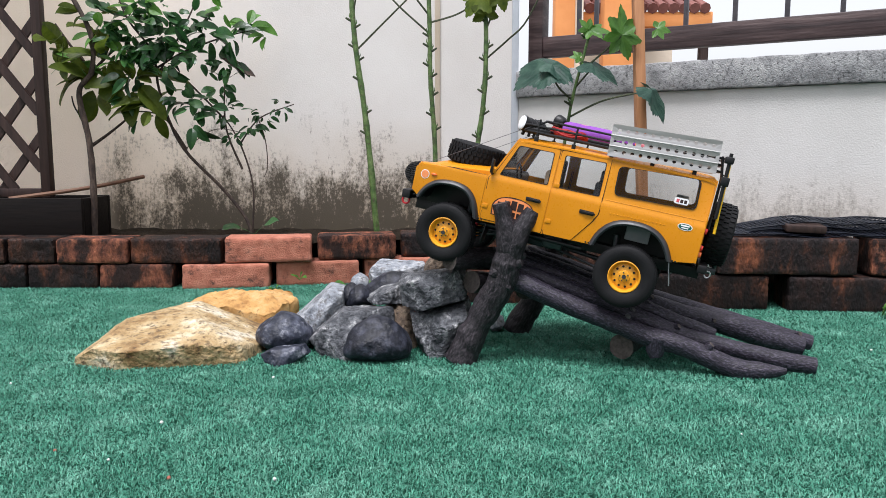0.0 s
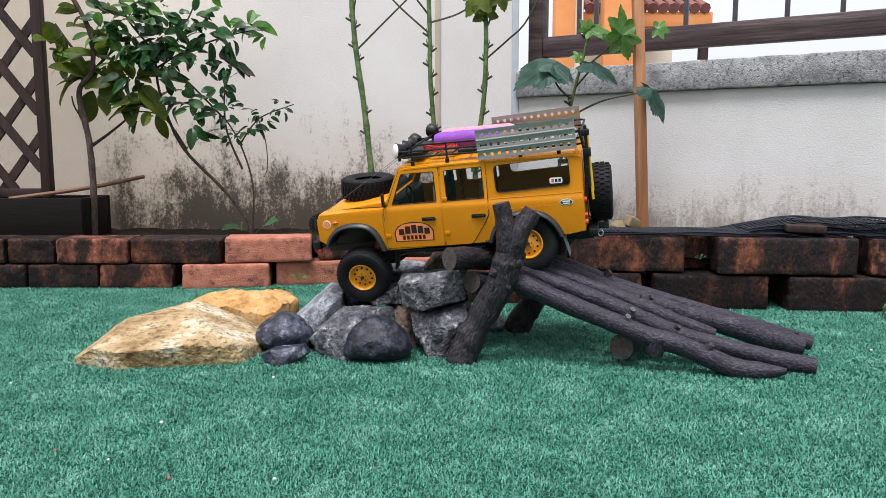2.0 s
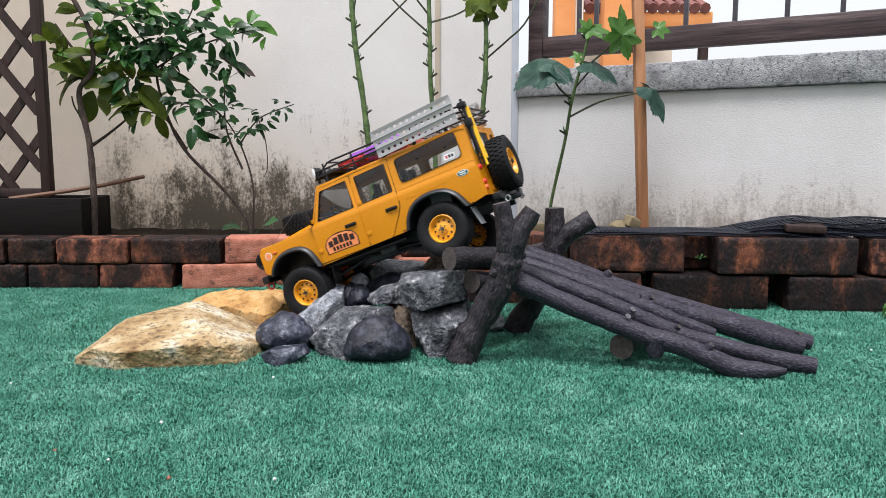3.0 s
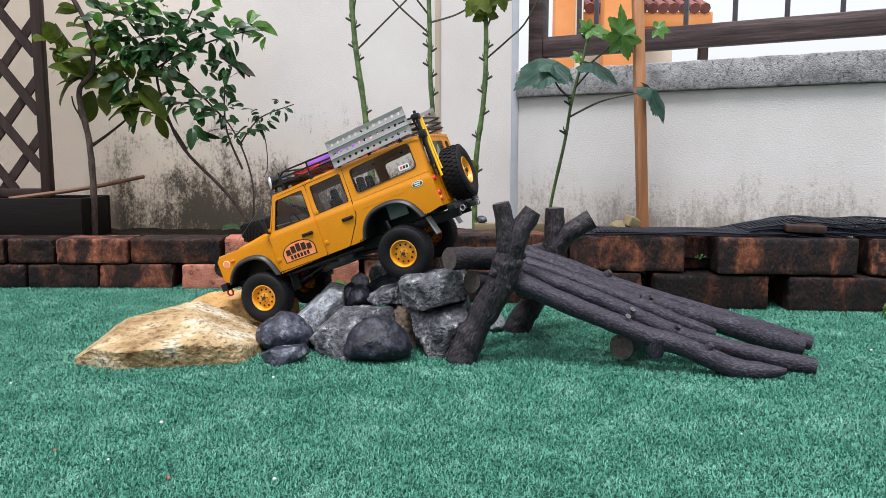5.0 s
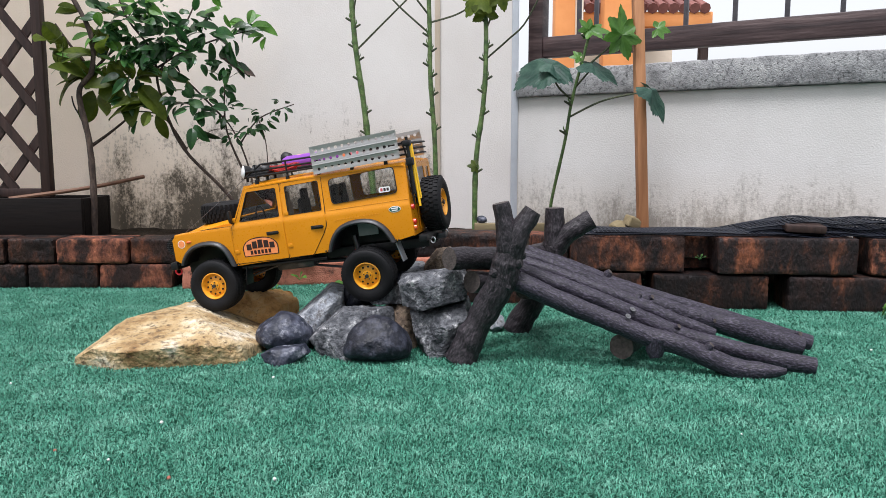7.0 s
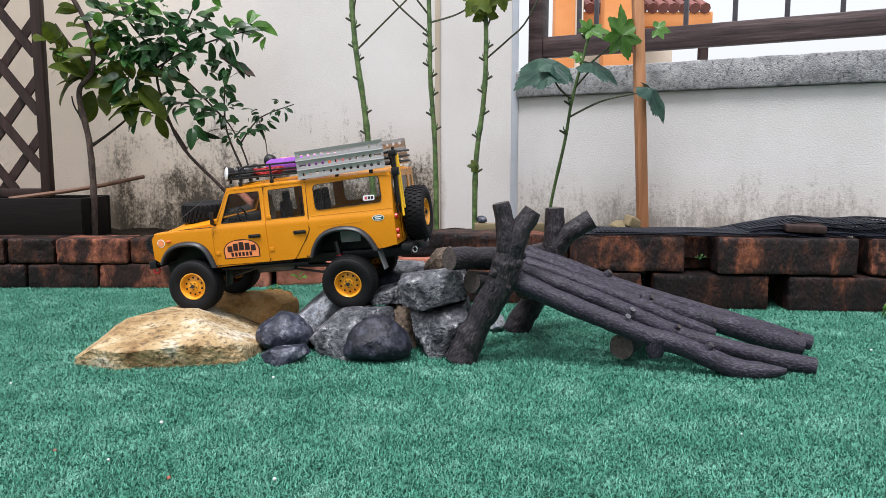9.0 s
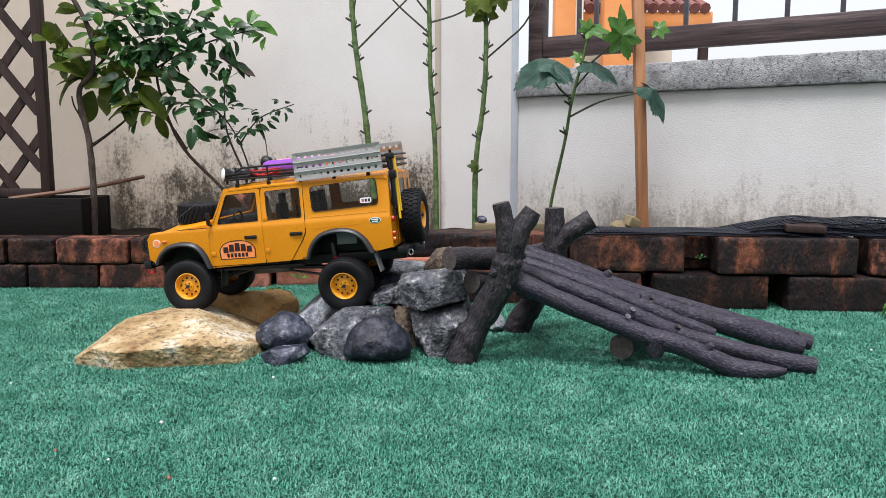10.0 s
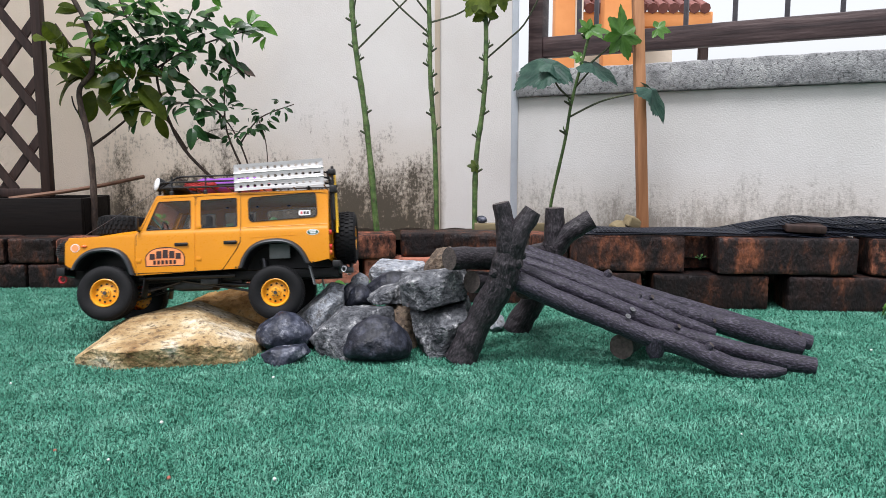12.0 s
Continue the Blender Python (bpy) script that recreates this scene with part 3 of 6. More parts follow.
rock((-0.269, 1.262, 0.034), (0.096, 0.085, 0.070), "round", BLUE_STONE, "smooth blue-grey river stone beside the tan slab")
crag([(-0.291, 0.014), (-0.270, 0.024), (-0.226, 0.029), (-0.218, 0.014), (-0.238, 0.0), (-0.276, 0.0)], 1.185, 0.05, BLUE_STONE, "flat slate-grey stone with a ridge lying on the turf", 2, 40, 0.4, (0.1, 0.5))
crag([(-0.276, 0.036), (-0.233, 0.070), (-0.207, 0.094), (-0.178, 0.088), (-0.176, 0.045), (-0.20, 0.0), (-0.262, 0.0)], 1.35, 0.1, PALE_ROCK, "pale bluish rock leaning at the back of the pile", 3, 40, 0.8, (-0.2, 0.6))
crag([(-0.228, 0.022), (-0.170, 0.072), (-0.085, 0.075), (-0.078, 0.036), (-0.13, 0.0), (-0.186, 0.0), (-0.215, 0.004)], 1.255, 0.1, GREY_ROCK, "angular mottled grey rock with white flecks in the pile", 5, 60, 1.0, (-0.15, 0.75))
rock((-0.105, 1.205, 0.036), (0.112, 0.095, 0.078), "round", DARK_STONE, "rounded dark grey boulder on the turf")
crag([(-0.106, 0.054), (-0.079, 0.074), (-0.052, 0.074), (-0.036, 0.022), (-0.04, 0.0), (-0.1, 0.0)], 1.30, 0.09, BROWN_ROCK, "brown angular stone wedged in the pile", 7)
crag([(-0.074, 0.120), (-0.056, 0.132), (0.027, 0.142), (0.043, 0.106), (0.040, 0.087), (-0.033, 0.069), (-0.068, 0.077)], 1.262, 0.11, GREY_ROCK, "blocky grey limestone rock on top of another", 8, 80, 0.9, (0.08, 0.12))
crag([(-0.056, 0.070), (0.040, 0.086), (0.056, 0.034), (0.050, -0.004), (-0.036, -0.004), (-0.050, 0.029)], 1.258, 0.115, GREY_ROCK, "grey limestone rock carrying another", 9, 80, 1.0, (-0.1, -0.05))
crag([(-0.134, 0.082), (-0.111, 0.096), (-0.074, 0.107), (-0.070, 0.072), (-0.119, 0.070)], 1.31, 0.06, GREY_ROCK, "small dark angular stone in the pile", 10)
rock((-0.168, 1.370, 0.076), (0.040, 0.050, 0.048), "round", DARK_STONE, "dark round pebble in the pile")
rock((-0.150, 1.358, 0.075), (0.052, 0.060, 0.046), "round", DARK_STONE, "dark round pebble in the pile")
rock((-0.157, 1.420, 0.094), (0.036, 0.040, 0.032), "round", PALE_ROCK, "pale grey pebble on the pile")
rock((-0.095, 1.400, 0.090), (0.116, 0.060, 0.050), "round", DARK_STONE, "long dark smooth stone on the pile", (0, -14, 0))
crag([(-0.145, 0.105), (-0.133, 0.118), (-0.036, 0.115), (-0.032, 0.098), (-0.09, 0.070), (-0.14, 0.074)], 1.48, 0.07, PALE_ROCK, "flat whitish rock on the pile", 15, 60, 0.7)
crag([(-0.036, 0.112), (-0.010, 0.147), (0.016, 0.152), (0.020, 0.085), (-0.03, 0.08)], 1.46, 0.07, BROWN_ROCK, "brown rock beside the log end", 16)
rock((0.099, 1.400, 0.019), (0.034, 0.050, 0.040), "sharp", PALE_ROCK, "small pale stone on the turf")
rock((-0.164, 1.410, 0.026), (0.150, 0.130, 0.060), "sharp", BROWN_ROCK, "brown angular stone under the pile")
rock((-0.050, 1.420, 0.040), (0.140, 0.150, 0.085), "sharp", BROWN_ROCK, "brown angular stone under the pile")


def slab_mesh(outline, top, seed, rough):
    """A broken slab: an outline on the ground, top heights from a function, cracked sides."""
    bm = bmesh.new()
    n = 200
    pts = []
    ring = [Vector((*p, 0)) for p in outline]
    per = [(ring[(i + 1) % len(ring)] - ring[i]).length for i in range(len(ring))]
    total, k, used = sum(per), 0, 0.0
    for i in range(n):
        d = total * i / n
        while d > used + per[k]:
            used += per[k]
            k += 1
        pts.append(ring[k].lerp(ring[(k + 1) % len(ring)], (d - used) / per[k]))
    mid = sum(pts, Vector()) / n
    rows = []
    levels = [(1.0, 0.0), (1.0, 0.3), (0.995, 0.6), (0.985, 0.85), (0.97, 0.97)] + [(1.0 - 0.035 * k, 1.0) for k in range(1, 28)]
    for s, hgt in levels:
        row = []
        for p in pts:
            q = mid.lerp(p, s)
            z = top(q.x, q.y) * hgt
            w = Vector((q.x, q.y, z)) * 22 + Vector((seed, seed, seed))
            jag = (noise.noise(w) * 0.003 - abs(noise.noise(w * 1.2)) * 0.005 + noise.noise(w * 4.5) * 0.0022 + noise.noise(w * 11) * 0.0012) * rough
            if hgt == 1.0:
                q = q + Vector((0, 0, 0))
                z += jag * 1.2
            else:
                q = q + (p - mid).normalized() * jag * (0.4 if hgt == 0 else 1)
            row.append(bm.verts.new((q.x, q.y, z)))
        rows.append(row)
    for a, b in zip(rows, rows[1:]):
        for i in range(n):
            bm.faces.new((a[i], a[(i + 1) % n], b[(i + 1) % n], b[i]))
    bm.faces.new(rows[-1])
    bm.faces.new(rows[0][::-1])
    return bm


SLAB_FACES = [
    ((-0.41, 1.153, 0.01), (0.184, -0.96, -0.22)), ((-0.54, 1.15, 0.01), (-0.33, -0.9, -0.1)), ((-0.311, 1.22, 0.02), (0.97, -0.2, 0.16)),
    ((-0.575, 1.25, 0.01), (-1, 0.05, 0.35)), ((-0.42, 1.41, 0.03), (0.05, 1, 0.3)), ((-0.40, 1.35, 0.044), (0.42, 0.12, 1)), ((-0.43, 1.28, -0.002), (0, 0, -1)),
    ((-0.45, 1.15, 0.036), (-0.03, -0.2, 1)), ((-0.42, 1.3, 0.062), (-0.06, 0.0, 1)), ((-0.578, 1.2, 0.019), (-0.58, -0.12, 1)),
    ((-0.30, 1.2, 0.032), (0.4, -0.14, 1)), ((-0.34, 1.2, 0.043), (0.22, -0.3, 1)), ((-0.5, 1.30, 0.060), (-0.25, 0.1, 1)), ((-0.325, 1.18, 0.02), (0.75, -0.66, 0.2)),
]
slab = thing("slab_rock", hewn((-0.435, 1.285, 0.025), (0.14, 0.14, 0.045), SLAB_FACES, 200, 0.7, 3, 6), TAN_ROCK, "flat tan sandstone slab with broken edges on the turf", "rock", "stones of the crawl course", at=pose(-0.435, 1.285, 0.025))


def slab_top_back(x, y):
    faces = (0.066 - abs(x + 0.365) * 0.16, 0.03 + (y - 1.41) * 0.55, 0.04 + (-0.285 - x) * 0.35, 0.062 - (y - 1.5) * 0.2, 0.036 + (x + 0.52) * 0.3)
    return max(0.02, min(faces) + 0.004 * noise.noise(Vector((x, y, 3)) * 22))


thing("slab_rock", slab_mesh([(-0.50, 1.432), (-0.42, 1.43), (-0.335, 1.41), (-0.315, 1.42), (-0.285, 1.49), (-0.31, 1.56), (-0.40, 1.58), (-0.5, 1.54), (-0.53, 1.48)], slab_top_back, 9.0, 1.3), ORANGE_ROCK, "rough orange sandstone rock behind the tan slab", "rock", "stones of the crawl course")


# ---- logs of the ramp ----
def log(name, pts, radii, label, n=150, knots=(), seed=1.0, category="log", mat=None):
    bm = bmesh.new()
    line = curve_points(pts, n)
    caps = tube(bm, line, lerp_list(radii, n), 40, wobble=0.07, seed=seed, bark=0.0006)
    for f in caps:
        f.material_index = 1
    for u, ang, r in knots:
        i = int(u * (n - 1))
        d = (line[min(i + 1, n - 1)] - line[i - 1]).normalized()
        o = d.orthogonal().normalized()
        o.rotate(Matrix.Rotation(radians(ang), 3, d))
        base = line[i]
        k = tube(bm, [base, base + o * (radii[0] + r * 0.3), base + o * (radii[0] + r * 1.0) + d * r * 0.3], [r * 1.5, r * 1.1, r * 0.75], 14, wobble=0.1, seed=seed, bark=0.0008)
        k[1].material_index = 1
    return thing(name, bm, [mat or BARK, CUT_WOOD], label, category, "logs of the ramp")


ramp_log = log("log", [(0.116, 1.18, 0.134), (0.177, 1.1662, 0.107), (0.253, 1.1485, 0.078), (0.311, 1.1347, 0.056), (0.355, 1.1238, 0.045), (0.395, 1.114, 0.03), (0.435, 1.1041, 0.0145), (0.469, 1.0953, 0.0129), (0.504, 1.086, 0.015)], [0.0158, 0.0156, 0.0153, 0.0152, 0.015, 0.0149, 0.0156, 0.0138, 0.004], "thick purple-grey log forming the ramp's front edge", knots=((0.42, 215, 0.012), (0.62, 60, 0.006)), seed=1, mat=BARK_RAMP)
log("log", [(0.124, 1.213, 0.146), (0.189, 1.1997, 0.123), (0.276, 1.1815, 0.09), (0.362, 1.1631, 0.054), (0.404, 1.1539, 0.043), (0.485, 1.1357, 0.025), (0.561, 1.118, 0.0131)], [0.0126, 0.0134, 0.014, 0.0138, 0.0137, 0.0143, 0.0141], "purple-grey log lying in the ramp", knots=((0.5, 80, 0.005),), seed=4, mat=BARK_RAMP)
log("log", [(0.129, 1.243, 0.155), (0.194, 1.2264, 0.135), (0.247, 1.2128, 0.116), (0.308, 1.1968, 0.095), (0.352, 1.185, 0.076), (0.395, 1.1734, 0.061), (0.425, 1.165, 0.052)], [0.0111, 0.0109, 0.0117, 0.0116, 0.0114, 0.0105, 0.0078], "thinner short log lying in the ramp", knots=((0.5, 40, 0.006),), seed=7, mat=BARK_RAMP)
log("log", [(0.136, 1.285, 0.161), (0.207, 1.2754, 0.136), (0.301, 1.2626, 0.101), (0.393, 1.2499, 0.07), (0.438, 1.2435, 0.058), (0.484, 1.2371, 0.046), (0.528, 1.2307, 0.032), (0.589, 1.222, 0.018)], [0.0114, 0.0123, 0.0131, 0.0148, 0.0157, 0.0174, 0.0183, 0.0172], "thick purple-grey log lying in the ramp", knots=((0.35, 90, 0.005), (0.6, 120, 0.005)), seed=11, mat=BARK_RAMP)
log("log", [(0.147, 1.33, 0.162), (0.233, 1.318, 0.133), (0.311, 1.3072, 0.103), (0.406, 1.2936, 0.075), (0.5, 1.28, 0.049), (0.622, 1.262, 0.0131)], [0.0118, 0.0117, 0.0126, 0.0125, 0.0133, 0.0141], "purple-grey log at the ramp's far edge", knots=((0.33, 60, 0.007), (0.95, 90, 0.006)), seed=15, mat=BARK_RAMP)
SCREW = material("zinc_screw", ((0.12, 0.12, 0.125), (0.22, 0.22, 0.225)), 0.4, 60, metal=0.8, bump=0.1)
log("log", [(0.010, 1.2, 0.166), (0.07, 1.25, 0.161), (0.13, 1.31, 0.154), (0.19, 1.42, 0.148)], [0.0182, 0.0182, 0.0185, 0.019], "log crossbar with a sawn end at the ramp's top", seed=19)
log("log", [(0.047, 1.23, 0.124), (0.115, 1.30, 0.112), (0.20, 1.41, 0.10)], [0.018, 0.017, 0.017], "second log crossbar with a sawn end", seed=23)
log("log", [(0.276, 1.15, 0.036), (0.40, 1.36, 0.034)], [0.019, 0.018], "short log propping the ramp from below", n=70, seed=27)
log("log", [(0.13, 1.2, 0.115), (0.16, 1.3, 0.10), (0.17, 1.4, 0.09)], [0.015, 0.015, 0.014], "log crosspiece under the ramp's top", n=70, seed=29)


def forked_post(name, trunk, fork_a, fork_b, radii, label, seed):
    bm = bmesh.new()
    tube(bm, curve_points(trunk, 130), lerp_list(radii[0], 130), 40, wobble=0.17, seed=seed, bark=0.0008)
    post = thing(name, bm, [BARK, CUT_WOOD], label, "log", "logs of the ramp")
    for fk, r in ((fork_a, radii[1]), (fork_b, radii[2])):
        bm = bmesh.new()
        c = tube(bm, curve_points(fk, 60), lerp_list(r, 60), 34, wobble=0.15, seed=seed + 1, bark=0.0008)
        c[1].material_index = 1
        part("fork", bm, [BARK, CUT_WOOD], post)
    line = curve_points(trunk, 30)
    for u, d, r in ((0.62, Vector((-0.8, -0.6, 0.3)), 0.008), (0.74, Vector((0.9, -0.5, 0.2)), 0.009), (0.5, Vector((0.5, -0.9, 0.1)), 0.006), (0.86, Vector((1, -0.1, -0.2)), 0.007)):
        k = line[int(u * 29)]
        d = d.normalized()
        bm = bmesh.new()
        tube(bm, [k, k + d * 0.021, k + d * 0.027], [r * 1.6, r * 1.15, r * 0.6], 14, wobble=0.15, seed=seed, bark=0.0006)
        part("knot", bm, BARK, post)
    return post


forked_post("forked_post", [(0.026, 1.19, 0.001), (0.056, 1.187, 0.065), (0.09, 1.175, 0.13), (0.099, 1.17, 0.165), (0.107, 1.168, 0.21)], [(0.1, 1.17, 0.168), (0.1, 1.166, 0.205), (0.088, 1.165, 0.257)], [(0.1, 1.17, 0.166), (0.114, 1.166, 0.208), (0.138, 1.165, 0.246)], ([0.026, 0.021, 0.0225, 0.0225, 0.013], [0.0195, 0.0175, 0.0125], [0.0205, 0.0185, 0.0135]), "upright forked branch with rough bark holding the ramp", 31)
forked_post("forked_post", [(0.135, 1.40, 0.001), (0.174, 1.39, 0.075), (0.199, 1.39, 0.149), (0.203, 1.39, 0.17)], [(0.203, 1.39, 0.155), (0.205, 1.39, 0.2), (0.204, 1.39, 0.234)], [(0.203, 1.39, 0.155), (0.233, 1.38, 0.192), (0.27, 1.375, 0.215)], ([0.026, 0.022, 0.021, 0.017], [0.019, 0.018, 0.017], [0.018, 0.018, 0.0175]), "upright forked branch behind the ramp", 37)

# ---- crumbs on the turf ----
CRUMB_WHITE = material("white_crumb", ((0.6, 0.6, 0.58), (0.7, 0.7, 0.68)), 0.8, 100, bump=0.3)
CRUMB_RED = material("brick_crumb", ((0.25, 0.08, 0.05), (0.35, 0.13, 0.09)), 0.9, 100, bump=0.3)
for x, y, r, mt, lab in ((-0.345, 0.90, 0.0035, CRUMB_WHITE, "tiny white pebble lying on the turf"), (-0.17, 0.735, 0.003, CRUMB_WHITE, "tiny white pebble lying on the turf"), (-0.278, 0.738, 0.0035, CRUMB_RED, "tiny red brick crumb lying on the turf"), (-0.43, 0.81, 0.003, CRUMB_RED, "tiny red brick crumb lying on the turf"), (-0.36, 0.785, 0.0025, CRUMB_WHITE, "tiny white pebble lying on the turf"), (-0.25, 1.09, 0.003, CRUMB_WHITE, "tiny white pebble lying on the turf"), (0.35, 0.86, 0.0022, CRUMB_WHITE, "tiny white pebble lying on the turf"), (0.72, 1.25, 0.003, CRUMB_WHITE, "tiny white pebble lying on the turf"), (-0.62, 1.06, 0.0025, CRUMB_WHITE, "tiny white pebble lying on the turf")):
    bm = bmesh.new()
    bmesh.ops.create_icosphere(bm, subdivisions=2, radius=r * 0.65)
    for v in bm.verts:
        v.co *= 1 + 0.3 * noise.noise(v.co * 400 + Vector((x * 90, y * 90, 0)))
    thing("pebble", bm, mt, lab, "pebble", "crumbs on the turf", at=pose(x, y, 0.0045))

# ---- screws with washers in the ramp's logs ----
for p in ((0.281, 1.134, 0.087), (0.321, 1.188, 0.097), (0.295, 1.163, 0.092), (0.361, 1.25, 0.091)):
    bm = bmesh.new()
    bmesh.ops.create_cone(bm, cap_ends=True, segments=16, radius1=0.0045, radius2=0.0045, depth=0.0012)
    bmesh.ops.create_cone(bm, cap_ends=True, segments=12, radius1=0.0028, radius2=0.002, depth=0.003)
    thing("screw", bm, SCREW, "zinc screw and washer driven into a ramp log", "screw", "screws in the ramp", at=Matrix.Translation(p) @ Euler((radians(38), radians(18), 0)).to_matrix().to_4x4())
# ---- plants ----
def leaf(bm, at, way, up, length, width, bend=0.25, fold=0.2):
    """A pointed leaf, folded along its midrib and bent downwards."""
    way = way.normalized()
    sidev = way.cross(up)
    if sidev.length < 1e-3:
        sidev = way.orthogonal()
    sidev.normalize()
    nor = sidev.cross(way)
    rows = []
    for i, (u, w) in enumerate(((0.0, 0.05), (0.1, 0.45), (0.26, 0.82), (0.46, 1.0), (0.66, 0.93), (0.83, 0.66), (0.94, 0.32), (1.0, 0.03))):
        mid = at + way * (u * length) - nor * (bend * length * u * u)
        rows.append([bm.verts.new(mid + sidev * (s * w * width / 2) + nor * (abs(s) * fold * w * width / 2 + 0.06 * width * math.sin(u * 7 + length * 900) * s)) for s in (-1, 0, 1)])
    for a, b in zip(rows, rows[1:]):
        for k in (0, 1):
            bm.faces.new((a[k], a[k + 1], b[k + 1], b[k]))


def stick(bm, pts, r0, r1, n=14, seg=8, wobble=0.12):
    tube(bm, curve_points(pts, n), lerp_list([r0, r1], n), seg, wobble=wobble)


CLUSTERS = [
    (-1.011, 2.10, 0.609, 5, 0.045, 0.091, "L"),
    (-0.897, 2.08, 0.577, 7, 0.068, 0.106, "L"),
    (-0.932, 2.10, 0.520, 5, 0.045, 0.106, "L"),
    (-0.824, 2.08, 0.518, 6, 0.053, 0.098, "L"),
    (-0.774, 2.06, 0.457, 4, 0.038, 0.091, "L"),
    (-1.016, 2.10, 0.654, 3, 0.030, 0.075, "L"),
    (-0.928, 2.08, 0.695, 4, 0.045, 0.075, "L"),
    (-0.819, 2.05, 0.682, 12, 0.053, 0.072, "D"),
    (-0.770, 2.05, 0.632, 13, 0.053, 0.068, "D"),
    (-0.849, 2.06, 0.619, 10, 0.053, 0.068, "D"),
    (-0.717, 2.05, 0.646, 9, 0.045, 0.068, "D"),
    (-0.732, 2.04, 0.572, 11, 0.053, 0.063, "D"),
    (-0.657, 2.04, 0.594, 9, 0.053, 0.063, "D"),
    (-0.811, 2.05, 0.552, 10, 0.053, 0.063, "D"),
    (-0.618, 2.04, 0.645, 7, 0.038, 0.079, "D"),
    (-0.559, 2.04, 0.645, 5, 0.033, 0.088, "D"),
    (-0.656, 2.05, 0.689, 5, 0.033, 0.068, "D"),
    (-0.574, 2.06, 0.575, 6, 0.033, 0.060, "D"),
    (-0.590, 2.08, 0.518, 7, 0.033, 0.051, "D"),
    (-0.590, 2.10, 0.459, 9, 0.042, 0.051, "D"),
    (-0.654, 2.06, 0.457, 7, 0.045, 0.063, "D"),
    (-0.698, 2.06, 0.487, 4, 0.038, 0.075, "D"),
    (-0.535, 2.12, 0.415, 7, 0.038, 0.045, "D"),
    (-0.495, 2.12, 0.445, 6, 0.033, 0.042, "D"),
    (-0.440, 2.12, 0.461, 5, 0.024, 0.036, "D"),
    (-0.575, 2.12, 0.384, 4, 0.027, 0.045, "D"),
    (-0.813, 2.06, 0.435, 4, 0.038, 0.060, "D"),
    (-0.667, 2.05, 0.419, 3, 0.030, 0.083, "D"),
    (-0.744, 2.05, 0.704, 8, 0.045, 0.063, "D"),
    (-0.875, 2.06, 0.691, 8, 0.045, 0.068, "D"),
    (-0.841, 2.06, 0.487, 6, 0.042, 0.068, "D"),
    (-0.507, 2.04, 0.666, 4, 0.024, 0.075, "Y"),
    (-0.456, 2.04, 0.647, 2, 0.018, 0.068, "Y"),
    (-0.784, 2.04, 0.719, 6, 0.038, 0.068, "Y"),
    (-0.899, 2.06, 0.648, 4, 0.038, 0.068, "Y"),
    (-0.572, 2.04, 0.702, 3, 0.023, 0.060, "Y"),
    (-0.835, 2.04, 0.572, 3, 0.038, 0.060, "Y"),
    (-0.959, 2.05, 0.574, 3, 0.030, 0.068, "Y"),
]
rng = random.Random(12)
citrus = empty("citrus_tree", "slender citrus tree with dark glossy leaves in the bed", "tree", at=pose(0, 0, 0))
bm = bmesh.new()
stick(bm, [(-0.535, 2.12, 0.10), (-0.55, 2.12, 0.155), (-0.611, 2.12, 0.236), (-0.702, 2.1, 0.338), (-0.738, 2.08, 0.421), (-0.757, 2.06, 0.516), (-0.758, 2.05, 0.62)], 0.0055, 0.0032, 26)
part("trunk", bm, TWIG, citrus)
for pts, r in (([(-0.536, 2.13, 0.11), (-0.53, 2.13, 0.244), (-0.562, 2.13, 0.361), (-0.604, 2.12, 0.438)], 0.0032), ([(-0.7, 2.1, 0.345), (-0.76, 2.08, 0.436), (-0.86, 2.06, 0.445)], 0.003), ([(-0.558, 2.13, 0.291), (-0.597, 2.12, 0.407), (-0.59, 2.1, 0.55)], 0.0034), ([(-0.592, 2.12, 0.42), (-0.724, 2.1, 0.557), (-0.762, 2.08, 0.548)], 0.003), ([(-0.757, 2.06, 0.56), (-0.675, 2.05, 0.603), (-0.569, 2.05, 0.639), (-0.51, 2.05, 0.653)], 0.003), ([(-0.562, 2.13, 0.361), (-0.506, 2.13, 0.431), (-0.411, 2.13, 0.469)], 0.0026), ([(-0.51, 2.13, 0.43), (-0.492, 2.13, 0.37), (-0.488, 2.13, 0.30), (-0.498, 2.13, 0.27)], 0.0018), ([(-0.758, 2.05, 0.6), (-0.82, 2.04, 0.68), (-0.85, 2.04, 0.76)], 0.003), ([(-0.757, 2.06, 0.54), (-0.68, 2.05, 0.66), (-0.64, 2.04, 0.73)], 0.003), ([(-0.70, 2.1, 0.35), (-0.62, 2.1, 0.40), (-0.53, 2.12, 0.385)], 0.0013)):
    bm = bmesh.new()
    stick(bm, pts, r, r * 0.55, 16, 7)
    part("branch", bm, TWIG, citrus)
crowns = {"D": bmesh.new(), "L": bmesh.new(), "Y": bmesh.new()}
